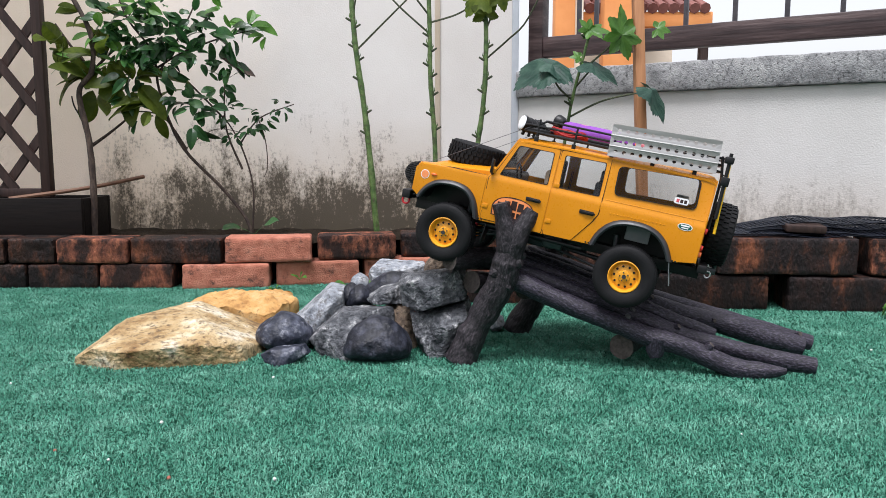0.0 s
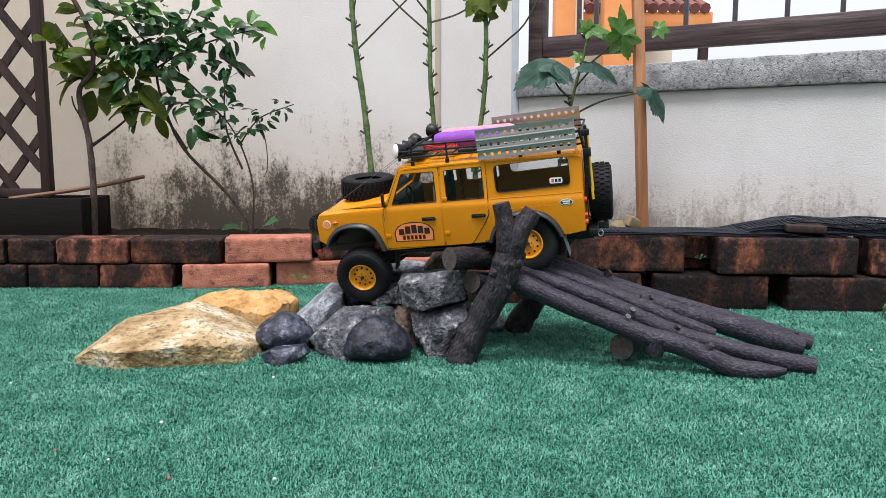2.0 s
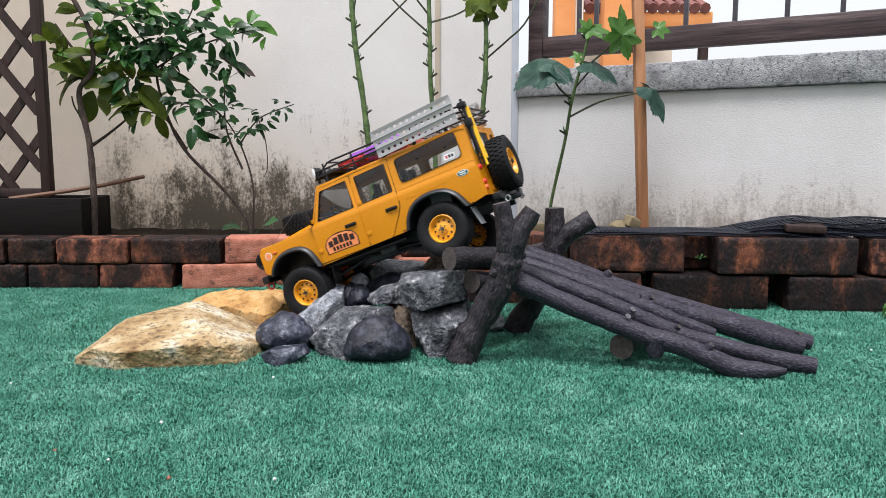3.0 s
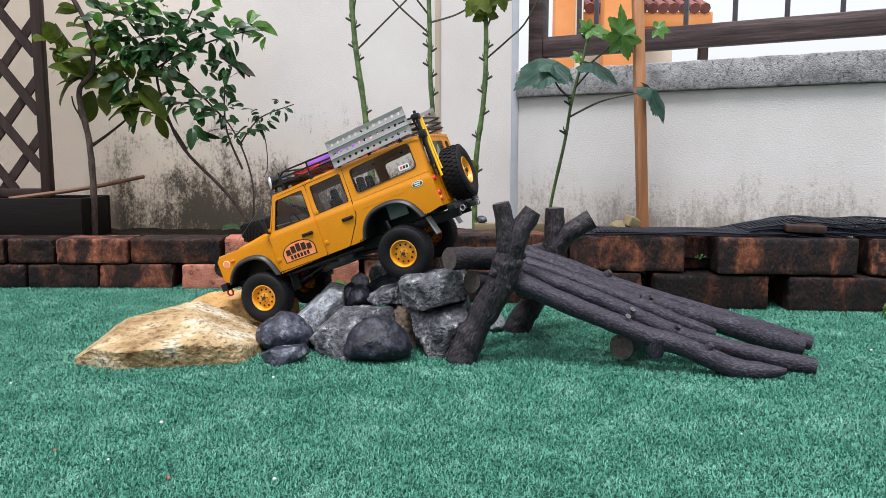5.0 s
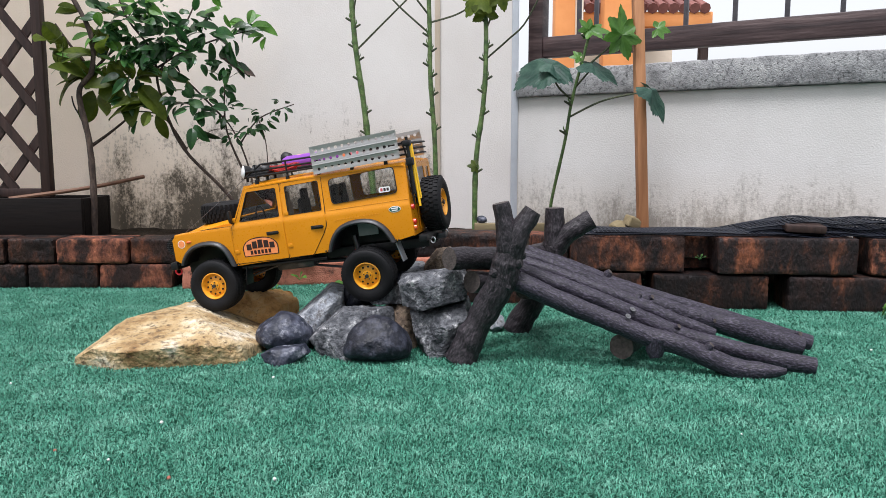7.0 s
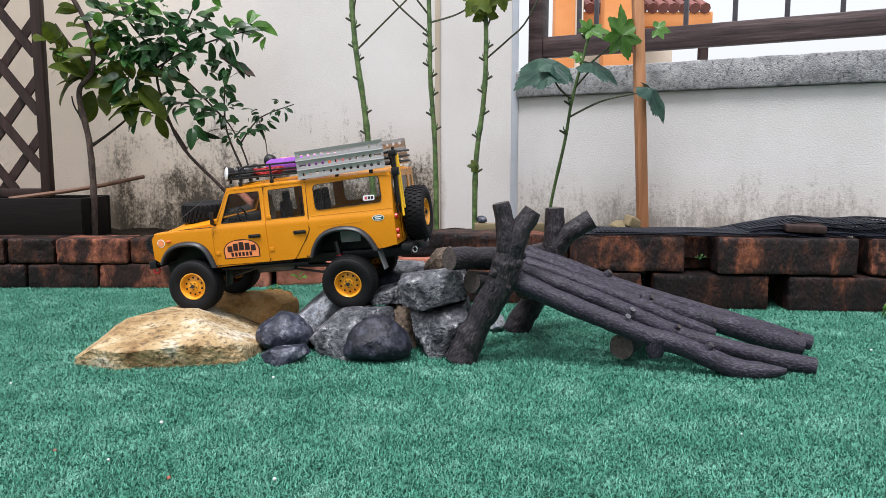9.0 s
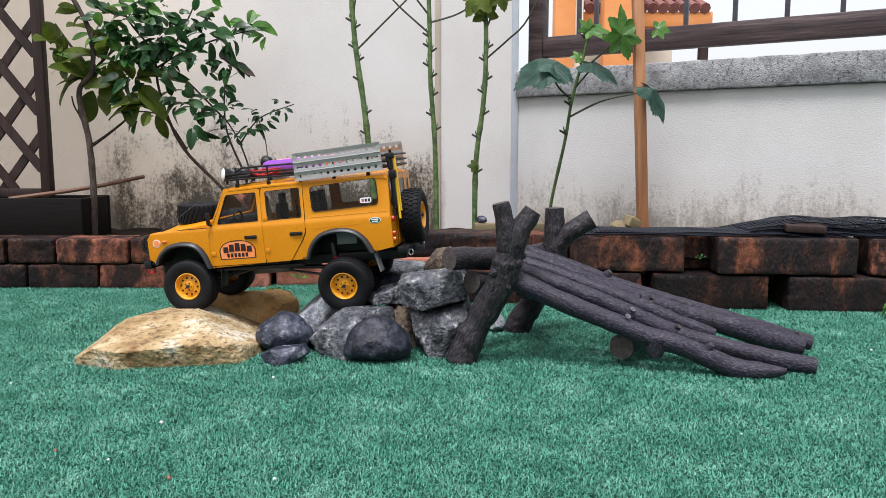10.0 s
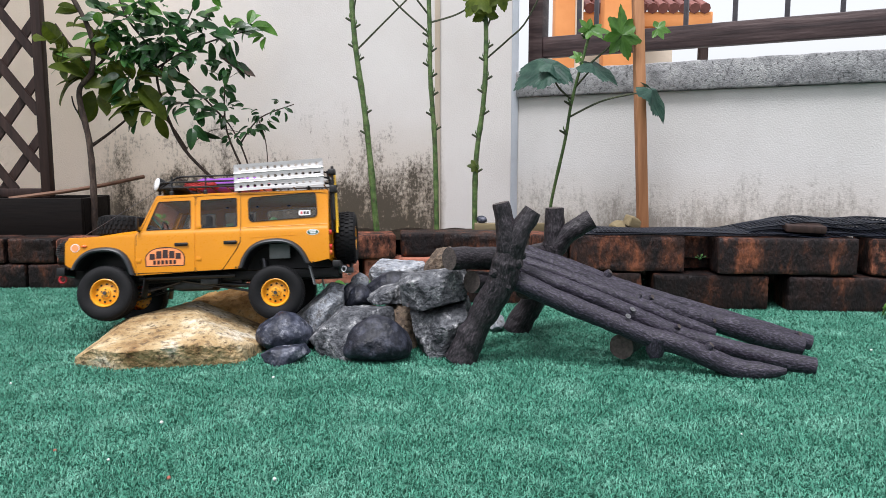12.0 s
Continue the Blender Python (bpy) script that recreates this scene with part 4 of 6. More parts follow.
for x, y, z, n, r, l, kind in CLUSTERS:
    for i in range(int(n * (1.7 if kind == "L" else 2.2))):
        a = rng.uniform(0, 2 * math.pi)
        o = Vector((math.cos(a), rng.uniform(-0.9, 0.5), math.sin(a) * 0.8 - 0.1))
        p = Vector((x, y, z)) + Vector((o.x * r, o.y * r * 0.8, o.z * r)) * rng.uniform(0.15, 0.9)
        size = l * rng.uniform(0.45, 1.0) * (1.0 if kind == "L" else 0.8)
        if kind == "L":
            p.y -= 0.015
            size *= 1.08
            if x < -0.99:
                o.x = abs(o.x) * 0.6 - 0.2
            o.z -= 0.35
        leaf(crowns[kind], p, o + Vector((0, -0.15, rng.uniform(-0.35, 0.25))), Vector((rng.uniform(-0.9, 0.9), rng.uniform(-1.1, -0.1), rng.uniform(0.3, 1))), size, size * (rng.uniform(0.42, 0.6) if kind == "L" else rng.uniform(0.4, 0.6)), rng.uniform(-0.1, 0.7), rng.uniform(0.1, 0.7))
# one browned leaf
bm_brown = bmesh.new()
leaf(bm_brown, Vector((-0.585, 2.05, 0.585)), Vector((0.9, -0.1, -0.42)), Vector((0, -0.6, 0.8)), 0.105, 0.03, 0.1)
for kind, mat, lab in (("D", LEAF, "dark glossy green leaves"), ("Y", LEAF_YOUNG, "fresh light green leaves")):
    part("crown", crowns[kind], mat, citrus, lab)
part("dead_leaf", bm_brown, TWIG, citrus, "browned curled leaf")

shrub = empty("shrub", "leafless-stemmed shrub with large olive green leaves", "shrub")
bm = bmesh.new()
stick(bm, [(-0.944, 2.046, 0.108), (-0.937, 2.046, 0.233), (-0.942, 2.046, 0.368), (-0.961, 2.046, 0.493), (-0.924, 2.046, 0.551), (-0.923, 2.046, 0.646), (-0.969, 2.046, 0.745)], 0.0095, 0.0055, 60, 14, 0.2)
part("trunk", bm, TWIG, shrub)
for pts, r in (([(-0.969, 2.12, 0.356), (-0.908, 2.1, 0.391), (-0.847, 2.08, 0.431)], 0.005), ([(-0.985, 2.12, 0.42), (-1.01, 2.12, 0.46), (-1.012, 2.11, 0.49)], 0.003), ([(-0.957, 2.12, 0.56), (-1.0, 2.1, 0.62), (-1.04, 2.1, 0.68)], 0.0045), ([(-0.957, 2.12, 0.555), (-0.9, 2.1, 0.6), (-0.86, 2.09, 0.62)], 0.0045)):
    bm = bmesh.new()
    stick(bm, pts, r, r * 0.5, 14, 7)
    part("branch", bm, TWIG, shrub)
part("crown", crowns["L"], LEAF_LARGE, shrub, "large olive green leaves")


def lobed_leaf(at, way, up, size, mat, parent, droop=0.2, cut=0.34):
    """A hand-shaped leaf with five pointed, toothed lobes."""
    way = way.normalized()
    sidev = way.cross(up).normalized()
    nor = sidev.cross(way)
    bm = bmesh.new()
    centre = bm.verts.new(at)
    ring = []
    n = 84
    for i in range(n + 1):
        a = -2.5 + 5.0 * i / n
        lobe = 1 - cut + cut * max(0.0, 1 - min(abs(a - c) for c in (0, 0.95, -0.95, 1.9, -1.9)) / 0.475) ** 1.1
        r = size * lobe * (1 - 0.13 * abs(a)) * (1 + 0.035 * math.sin(i * 2.1))
        p = at + way * (r * math.cos(a)) + sidev * (r * math.sin(a))
        p -= nor * (droop * r * r / size + 0.10 * r * math.sin(a * 2.5 + 1.0))
        half = at.lerp(p, 0.55) + nor * size * (0.03 * math.cos(a * 5) + 0.06 * math.sin(a * 1.7 + size * 60))
        ring.append((bm.verts.new(half), bm.verts.new(p)))
    for a, b in zip(ring, ring[1:]):
        bm.faces.new((centre, a[0], b[0]))
        bm.faces.new((a[0], a[1], b[1], b[0]))
    return part("leaf", bm, mat, parent)


def okra(stem, r0, r1, label, nodes, twigs):
    ob = empty("okra_plant", label, "plant", "tall stems in the bed")
    bm = bmesh.new()
    line = curve_points(stem, 40)
    tube(bm, line, [r * (1 + 0.14 * (i % 6 == 0)) for i, r in enumerate(lerp_list([r0, r1], 40))], 10, wobble=0.08)
    part("stem", bm, STEM, ob)
    for u, s in nodes:
        p = line[int(u * 39)]
        bm = bmesh.new()
        tube(bm, [p - Vector((0, 0, 0.004)), p + Vector((s * 0.010, -0.004, 0.001)), p + Vector((s * 0.019, -0.005, 0.006))], [0.0042, 0.0031, 0.0026], 8, wobble=0.1)
        stub = part("stub", bm, STUB, ob, "dark cut leaf stub")
        bm = bmesh.new()
        tube(bm, [p + Vector((s * 0.004, -0.004, 0.002)), p + Vector((s * 0.009, -0.006, 0.011)), p + Vector((s * 0.008, -0.007, 0.018))], [0.0024, 0.0018, 0.0006], 6)
        part("bud", bm, STEM, stub, "small green bud")
    for pts in twigs:
        bm = bmesh.new()
        stick(bm, pts, 0.0028, 0.0022, 12, 7, 0.03)
        part("leaf_stalk", bm, STUB, ob)
    return ob


okra([(-0.18, 2.08, 0.10), (-0.198, 2.08, 0.322), (-0.214, 2.08, 0.473), (-0.232, 2.08, 0.607), (-0.242, 2.08, 0.738), (-0.244, 2.08, 0.86)], 0.0085, 0.0062, "tall bare green stem with leaf scars before the wall", ((0.285, -1), (0.36, 1), (0.5, -1), (0.575, 1), (0.63, -1), (0.70, 1), (0.74, -1)), [[(-0.226, 2.08, 0.612), (-0.14, 2.06, 0.691), (-0.05, 2.05, 0.775)], [(-0.239, 2.08, 0.70), (-0.228, 2.07, 0.75)]])
okra([(-0.017, 2.1, 0.10), (-0.022, 2.1, 0.353), (-0.034, 2.1, 0.535), (-0.036, 2.1, 0.669), (-0.041, 2.1, 0.86)], 0.007, 0.0055, "tall bare green stem with leaf scars before the wall", ((0.32, 1), (0.38, -1), (0.45, 1), (0.53, 1), (0.585, -1), (0.645, 1), (0.68, -1), (0.73, -1)), [[(-0.036, 2.1, 0.654), (-0.112, 2.1, 0.72), (-0.16, 2.1, 0.77)], [(-0.034, 2.1, 0.683), (0.039, 2.1, 0.705), (0.1, 2.1, 0.742)], [(-0.036, 2.1, 0.70), (-0.085, 2.09, 0.76)]])
o3 = okra([(0.088, 2.1, 0.10), (0.09, 2.1, 0.307), (0.11, 2.1, 0.475), (0.116, 2.1, 0.609), (0.112, 2.1, 0.742), (0.099, 2.1, 0.86)], 0.0075, 0.0058, "tall bare green stem with leaf scars before the wall", ((0.2, 1), (0.3, -1), (0.37, 1), (0.44, -1), (0.5, 1), (0.57, -1), (0.63, 1), (0.74, -1)), [[(0.117, 2.1, 0.588), (0.172, 2.05, 0.632), (0.213, 2.02, 0.67), (0.26, 2.0, 0.76)], [(0.114, 2.1, 0.66), (0.15, 2.09, 0.75)]])
for p, w, s in (((0.10, 2.08, 0.76), (-0.5, -0.2, -0.8), 0.075), ((0.15, 2.07, 0.755), (0.3, -0.2, -1), 0.05), ((0.112, 2.08, 0.70), (-0.15, -0.1, 1), 0.05), ((0.09, 2.09, 0.30), (-1, -0.3, 0.1), 0.025)):
    lobed_leaf(Vector(p), Vector(w), Vector((0, -1, 0.3)), s, LEAF_LARGE, o3)
o4 = okra([(0.275, 2.0, 0.10), (0.284, 2.0, 0.205), (0.314, 1.98, 0.366), (0.328, 1.97, 0.466), (0.357, 1.96, 0.591), (0.37, 1.96, 0.64)], 0.0045, 0.0038, "young green plant with lobed leaves beside the low wall", ((0.45, -1), (0.6, -1), (0.9, -1)), [[(0.328, 1.97, 0.47), (0.29, 1.95, 0.50), (0.262, 1.93, 0.545)], [(0.32, 1.975, 0.425), (0.40, 1.92, 0.465), (0.505, 1.88, 0.485)], [(0.343, 1.965, 0.535), (0.40, 1.94, 0.585), (0.438, 1.92, 0.62)], [(0.335, 1.967, 0.50), (0.372, 1.95, 0.545)]])
for p, w, up, s, mt in (((0.262, 1.93, 0.553), (-1, -0.2, -0.25), (0.1, -0.5, 0.85), 0.094, LEAF_OKRA), ((0.272, 1.93, 0.556), (0.9, -0.3, -0.3), (0, -0.4, 0.9), 0.062, LEAF_OKRA), ((0.372, 1.95, 0.56), (1, -0.2, -0.25), (0, -0.35, 0.95), 0.078, LEAF_OKRA), ((0.508, 1.88, 0.487), (0.75, -0.1, -0.7), (0.5, -0.5, 0.7), 0.078, LEAF_OKRA), ((0.44, 1.92, 0.625), (0.1, -0.2, 1), (0.5, -0.8, 0.1), 0.07, LEAF_YOUNG), ((0.44, 1.92, 0.622), (0.35, -0.2, -1), (0, -1, 0.1), 0.06, LEAF_YOUNG), ((0.52, 1.9, 0.635), (1, -0.2, -0.1), (0, -1, 0.4), 0.035, LEAF_YOUNG), ((0.37, 1.955, 0.64), (0.9, -0.2, 0.1), (0, -0.6, 0.8), 0.05, LEAF_YOUNG), ((0.365, 1.955, 0.64), (-0.4, -0.2, 0.5), (0, -1, 0.4), 0.035, LEAF_YOUNG), ((0.345, 1.96, 0.575), (-0.9, -0.3, 0.1), (0, -0.8, 0.5), 0.028, LEAF_YOUNG)):
    lobed_leaf(Vector(p), Vector(w), Vector(up), s, mt, o4, 0.45 if mt is LEAF_OKRA else 0.25, 0.17 if mt is LEAF_OKRA else 0.4)
# low seedlings in the joints and the bed
for x, y, z, s, n, lab in ((-0.505, 2.03, 0.12, 0.045, 2, "single dark round-leaved seedling at the tree's foot"), (-0.36, 1.885, 0.02, 0.012, 5, "tiny weed growing from the brick joint"), (-0.41, 1.84, 0.0, 0.01, 5, "tiny weed growing at the bricks' foot"), (-0.215, 1.80, 0.0, 0.028, 6, "small round-leaved weed on the turf"), (0.90, 1.535, 0.0, 0.021, 4, "small pale green weed at the bricks' foot"), (-1.15, 1.9, 0.125, 0.03, 3, "small seedling on the brick edge"), (0.545, 1.60, 0.11, 0.007, 5, "tiny weed growing between bricks")):
    bm = bmesh.new()
    for i in range(n):
        a = rng.uniform(0, 2 * math.pi)
        d = Vector((math.cos(a), math.sin(a) * 0.6 - 0.3, rng.uniform(0.5, 1.2)))
        p = Vector((x, y, z))
        tube(bm, [p, p + d * s * 0.8], 0.0007, 5)
        leaf(bm, p + d * s * 0.8, d + Vector((0, -0.5, -0.3)), Vector((0, -0.5, 1)), s * 1.1, s * 0.85, 0.2)
    thing("seedling", bm, LEAF if s > 0.04 or s < 0.008 else LEAF_YOUNG, lab, "plant")
# ---- the model car: x forward, y to its left, z up, from the middle of the rear axle, in millimetres ----
CAR_YELLOW = material("amber_yellow_paint", ((0.56, 0.208, 0.003), (0.62, 0.238, 0.006)), 0.3, 12, bump=0.05, bump_scale=300, spec=0.35)
CAR_BLACK = material("black_plastic", ((0.004, 0.004, 0.005), (0.009, 0.009, 0.01)), 0.45, 60, bump=0.15, bump_scale=500, spec=0.35)
FLARE = material("dark_grey_plastic", ((0.012, 0.013, 0.015), (0.022, 0.024, 0.028)), 0.42, 60, bump=0.1, bump_scale=500)
RUBBER = material("dusty_black_rubber", ((0.003, 0.003, 0.004), (0.007, 0.007, 0.008)), 0.7, 60, bump=0.2, bump_scale=400, spec=0.25)
RIM_YELLOW = material("yellow_painted_rim", ((0.7, 0.3, 0.012), (0.78, 0.35, 0.02)), 0.35, 20, bump=0.1)
DARK_METAL = material("dark_metal", ((0.05, 0.05, 0.055), (0.1, 0.1, 0.11)), 0.4, 50, metal=0.8, bump=0.1)
BRIGHT_METAL = material("bright_metal", ((0.6, 0.6, 0.62), (0.7, 0.7, 0.72)), 0.25, 50, metal=0.9, bump=0.05)
ALUMINIUM = material("brushed_aluminium", ((0.38, 0.375, 0.365), (0.47, 0.465, 0.455)), 0.36, 60, metal=0.85, bump=0.1, stretch=(0.1, 1, 1))
RED_METAL = material("red_anodised_metal", ((0.45, 0.012, 0.02), (0.55, 0.02, 0.03)), 0.4, 50, metal=0.2, bump=0)
RED_LENS = material("red_lens", ((0.6, 0.03, 0.02), (0.65, 0.04, 0.03)), 0.2, 50, bump=0)
ORANGE_LENS = material("amber_lens", ((0.7, 0.13, 0.03), (0.75, 0.16, 0.04)), 0.2, 50, bump=0)
LAMP_WHITE = material("white_lamp_cover", ((0.75, 0.75, 0.77), (0.8, 0.8, 0.82)), 0.3, 50, bump=0)
PURPLE = material("purple_foam_mat", ((0.17, 0.035, 0.3), (0.24, 0.06, 0.4)), 0.7, 40, bump=0.4, bump_scale=300)
PINK = material("pink_foam_mat", ((0.6, 0.2, 0.26), (0.68, 0.27, 0.32)), 0.7, 40, bump=0.4, bump_scale=300)
ROPE_RED = material("red_rope", ((0.3, 0.012, 0.014), (0.45, 0.025, 0.025)), 0.7, 200, bump=0.4, bump_scale=900)
SHOVEL_YELLOW = material("bright_yellow_plastic", ((0.85, 0.48, 0.01), (0.9, 0.53, 0.02)), 0.35, 30, bump=0.05)
SEAT_GREY = material("dark_grey_seat", ((0.02, 0.021, 0.024), (0.05, 0.052, 0.06)), 0.8, 60, bump=0.3)
SEAT_BEIGE = material("beige_seat_cover", ((0.35, 0.26, 0.18), (0.42, 0.32, 0.23)), 0.85, 60, bump=0.3)
DECAL_FILL = material("orange_sticker", ((0.78, 0.24, 0.08), (0.82, 0.28, 0.1)), 0.4, 30, bump=0)
DECAL_DARK = material("dark_sticker_print", ((0.022, 0.008, 0.008), (0.03, 0.012, 0.01)), 0.4, 30, bump=0)
DECAL_WHITE = material("white_sticker", ((0.7, 0.7, 0.7), (0.75, 0.75, 0.75)), 0.4, 30, bump=0)
DECAL_GREEN = material("green_sticker", ((0.005, 0.07, 0.045), (0.008, 0.09, 0.06)), 0.3, 30, bump=0)
DECAL_RED = material("red_sticker_print", ((0.5, 0.06, 0.08), (0.55, 0.08, 0.1)), 0.4, 30, bump=0)
CAR_GLASS = glass("clear_window_plastic", (0.92, 0.93, 0.93), 0.04)
MUD_FLAP = material("grey_mud_flap", ((0.2, 0.21, 0.22), (0.27, 0.28, 0.29)), 0.5, 40, bump=0.1)
MM = 0.001
car = empty("model_car", "amber yellow scale model off-road estate with loaded roof rack", "model car")


def flank(z):
    """Half the body's width at height z: upright below the waist, leaning in above it."""
    turn = min(1.0, max(0.0, (z - 97) / 11))
    return 90.0 - 2.6 * turn * turn - max(0.0, z - 108) * 0.085 - max(0.0, 58 - z) * 0.05


def sheet(outer, holes, place, thick, cuts=()):
    """A plate with openings, drawn flat in u, v, then set in space by place(u, v, depth)."""
    bm = bmesh.new()
    edges = []
    for loop in (outer, *holes):
        vs = [bm.verts.new((u, v, 0)) for u, v in loop]
        edges += [bm.edges.new((vs[i], vs[(i + 1) % len(vs)])) for i in range(len(vs))]
    bmesh.ops.triangle_fill(bm, use_beauty=True, edges=edges)
    for co, no in cuts:
        bmesh.ops.bisect_plane(bm, geom=bm.verts[:] + bm.edges[:] + bm.faces[:], plane_co=co, plane_no=no)
    if thick:
        got = bmesh.ops.extrude_face_region(bm, geom=bm.faces[:])
        for e in got["geom"]:
            if isinstance(e, bmesh.types.BMVert):
                e.co.z = -thick
    for v in bm.verts:
        v.co = Vector(place(*v.co)) * MM
    return bm


WAIST = [((0, v, 0), (0, 1, 0)) for v in (58, 97, 100, 102.5, 105, 108)]


def side(sgn, proud=0.0):
    return lambda u, v, d: (u, sgn * (flank(v) + proud + d), v)


def rounded(pts, r, n=4):
    """The corners of a polygon rounded off."""
    out = []
    for i, p in enumerate(pts):
        p = Vector(p)
        a, b = Vector(pts[i - 1]) - p, Vector(pts[(i + 1) % len(pts)]) - p
        rr = min(r, a.length * 0.45, b.length * 0.45)
        a, b = p + a.normalized() * rr, p + b.normalized() * rr
        for k in range(n + 1):
            t = k / n
            out.append(tuple((1 - t) ** 2 * a + 2 * t * (1 - t) * p + t * t * b))
    return out


def grow(pts, k):
    c = sum((Vector(p) for p in pts), Vector((0, 0))) / len(pts)
    return [tuple(Vector(p) + (Vector(p) - c).normalized() * k) for p in pts]


def mm_box(bm, x0, x1, y0, y1, z0, z1, bevel=0.0, m=None, seg=2):
    return box(bm, x0 * MM, x1 * MM, y0 * MM, y1 * MM, z0 * MM, z1 * MM, bevel * MM, seg, m)


def mm_tube(bm, pts, r, seg=8, cap=True):
    return tube(bm, [Vector(p) * MM for p in pts], r * MM if isinstance(r, (int, float)) else [k * MM for k in r], seg, cap)


REAR_ARCH = [(57, 39), (51, 56), (40, 71), (26, 80), (8, 84), (-12, 84), (-30, 79), (-44, 68), (-53, 54), (-58, 43)]
FRONT_ARCH = [(238, 34), (244, 52), (252, 66), (263, 75), (278, 79), (297, 79), (313, 75), (326, 66), (335, 54), (338, 46)]
SIDE = [(235, 33)] + REAR_ARCH + [(-94, 50), (-94, 104), (-92, 172), (200, 170), (226, 113), (235, 104)]
WIN_FRONT = rounded([(142, 111), (216, 110), (196, 158), (143, 159)], 3)
WIN_REAR = rounded([(63, 112), (123, 111), (124, 159), (64, 161)], 3)
WIN_QUARTER = rounded([(-74, 124), (41, 119), (43, 161), (-72, 167)], 8)
FRONT_DOOR = rounded([(232, 37), (232, 103), (223, 113), (200, 164), (134.5, 166), (134.5, 37)], 3)
REAR_DOOR = rounded([(131.5, 37), (131.5, 166), (57, 168), (57, 86), (64, 72), (88, 38)], 3)


def frame_ring(outer, inner, place, thick):
    """A closed band between two outlines with the same number of corners."""
    bm = bmesh.new()
    rows = [[bm.verts.new(Vector(place(o[k][0], o[k][1], d)) * MM) for k in range(len(o))] for o, d in ((outer, 0), (inner, 0), (inner, -thick), (outer, -thick))]
    n = len(outer)
    for a, b in zip(rows, rows[1:] + rows[:1]):
        for k in range(n):
            bm.faces.new((a[k], a[(k + 1) % n], b[(k + 1) % n], b[k]))
    return bm


def window(outline, sgn, parent, name="window"):
    bm = frame_ring(grow(outline, 1.5), outline, side(sgn, 1.5), 2.2)
    w = part(name, bm, CAR_BLACK, parent, "black rubber window seal")
    bm = sheet(grow(outline, 0.8), [], side(sgn, -1.2), 0, WAIST)
    g = part("pane", bm, CAR_GLASS, w, "clear plastic pane")
    g.visible_shadow = False


def bar_strip(bm, x0, x1, y0, y1, z0, z1):
    mm_box(bm, x0, x1, y0, y1, z0, z1, 0.2, seg=1)


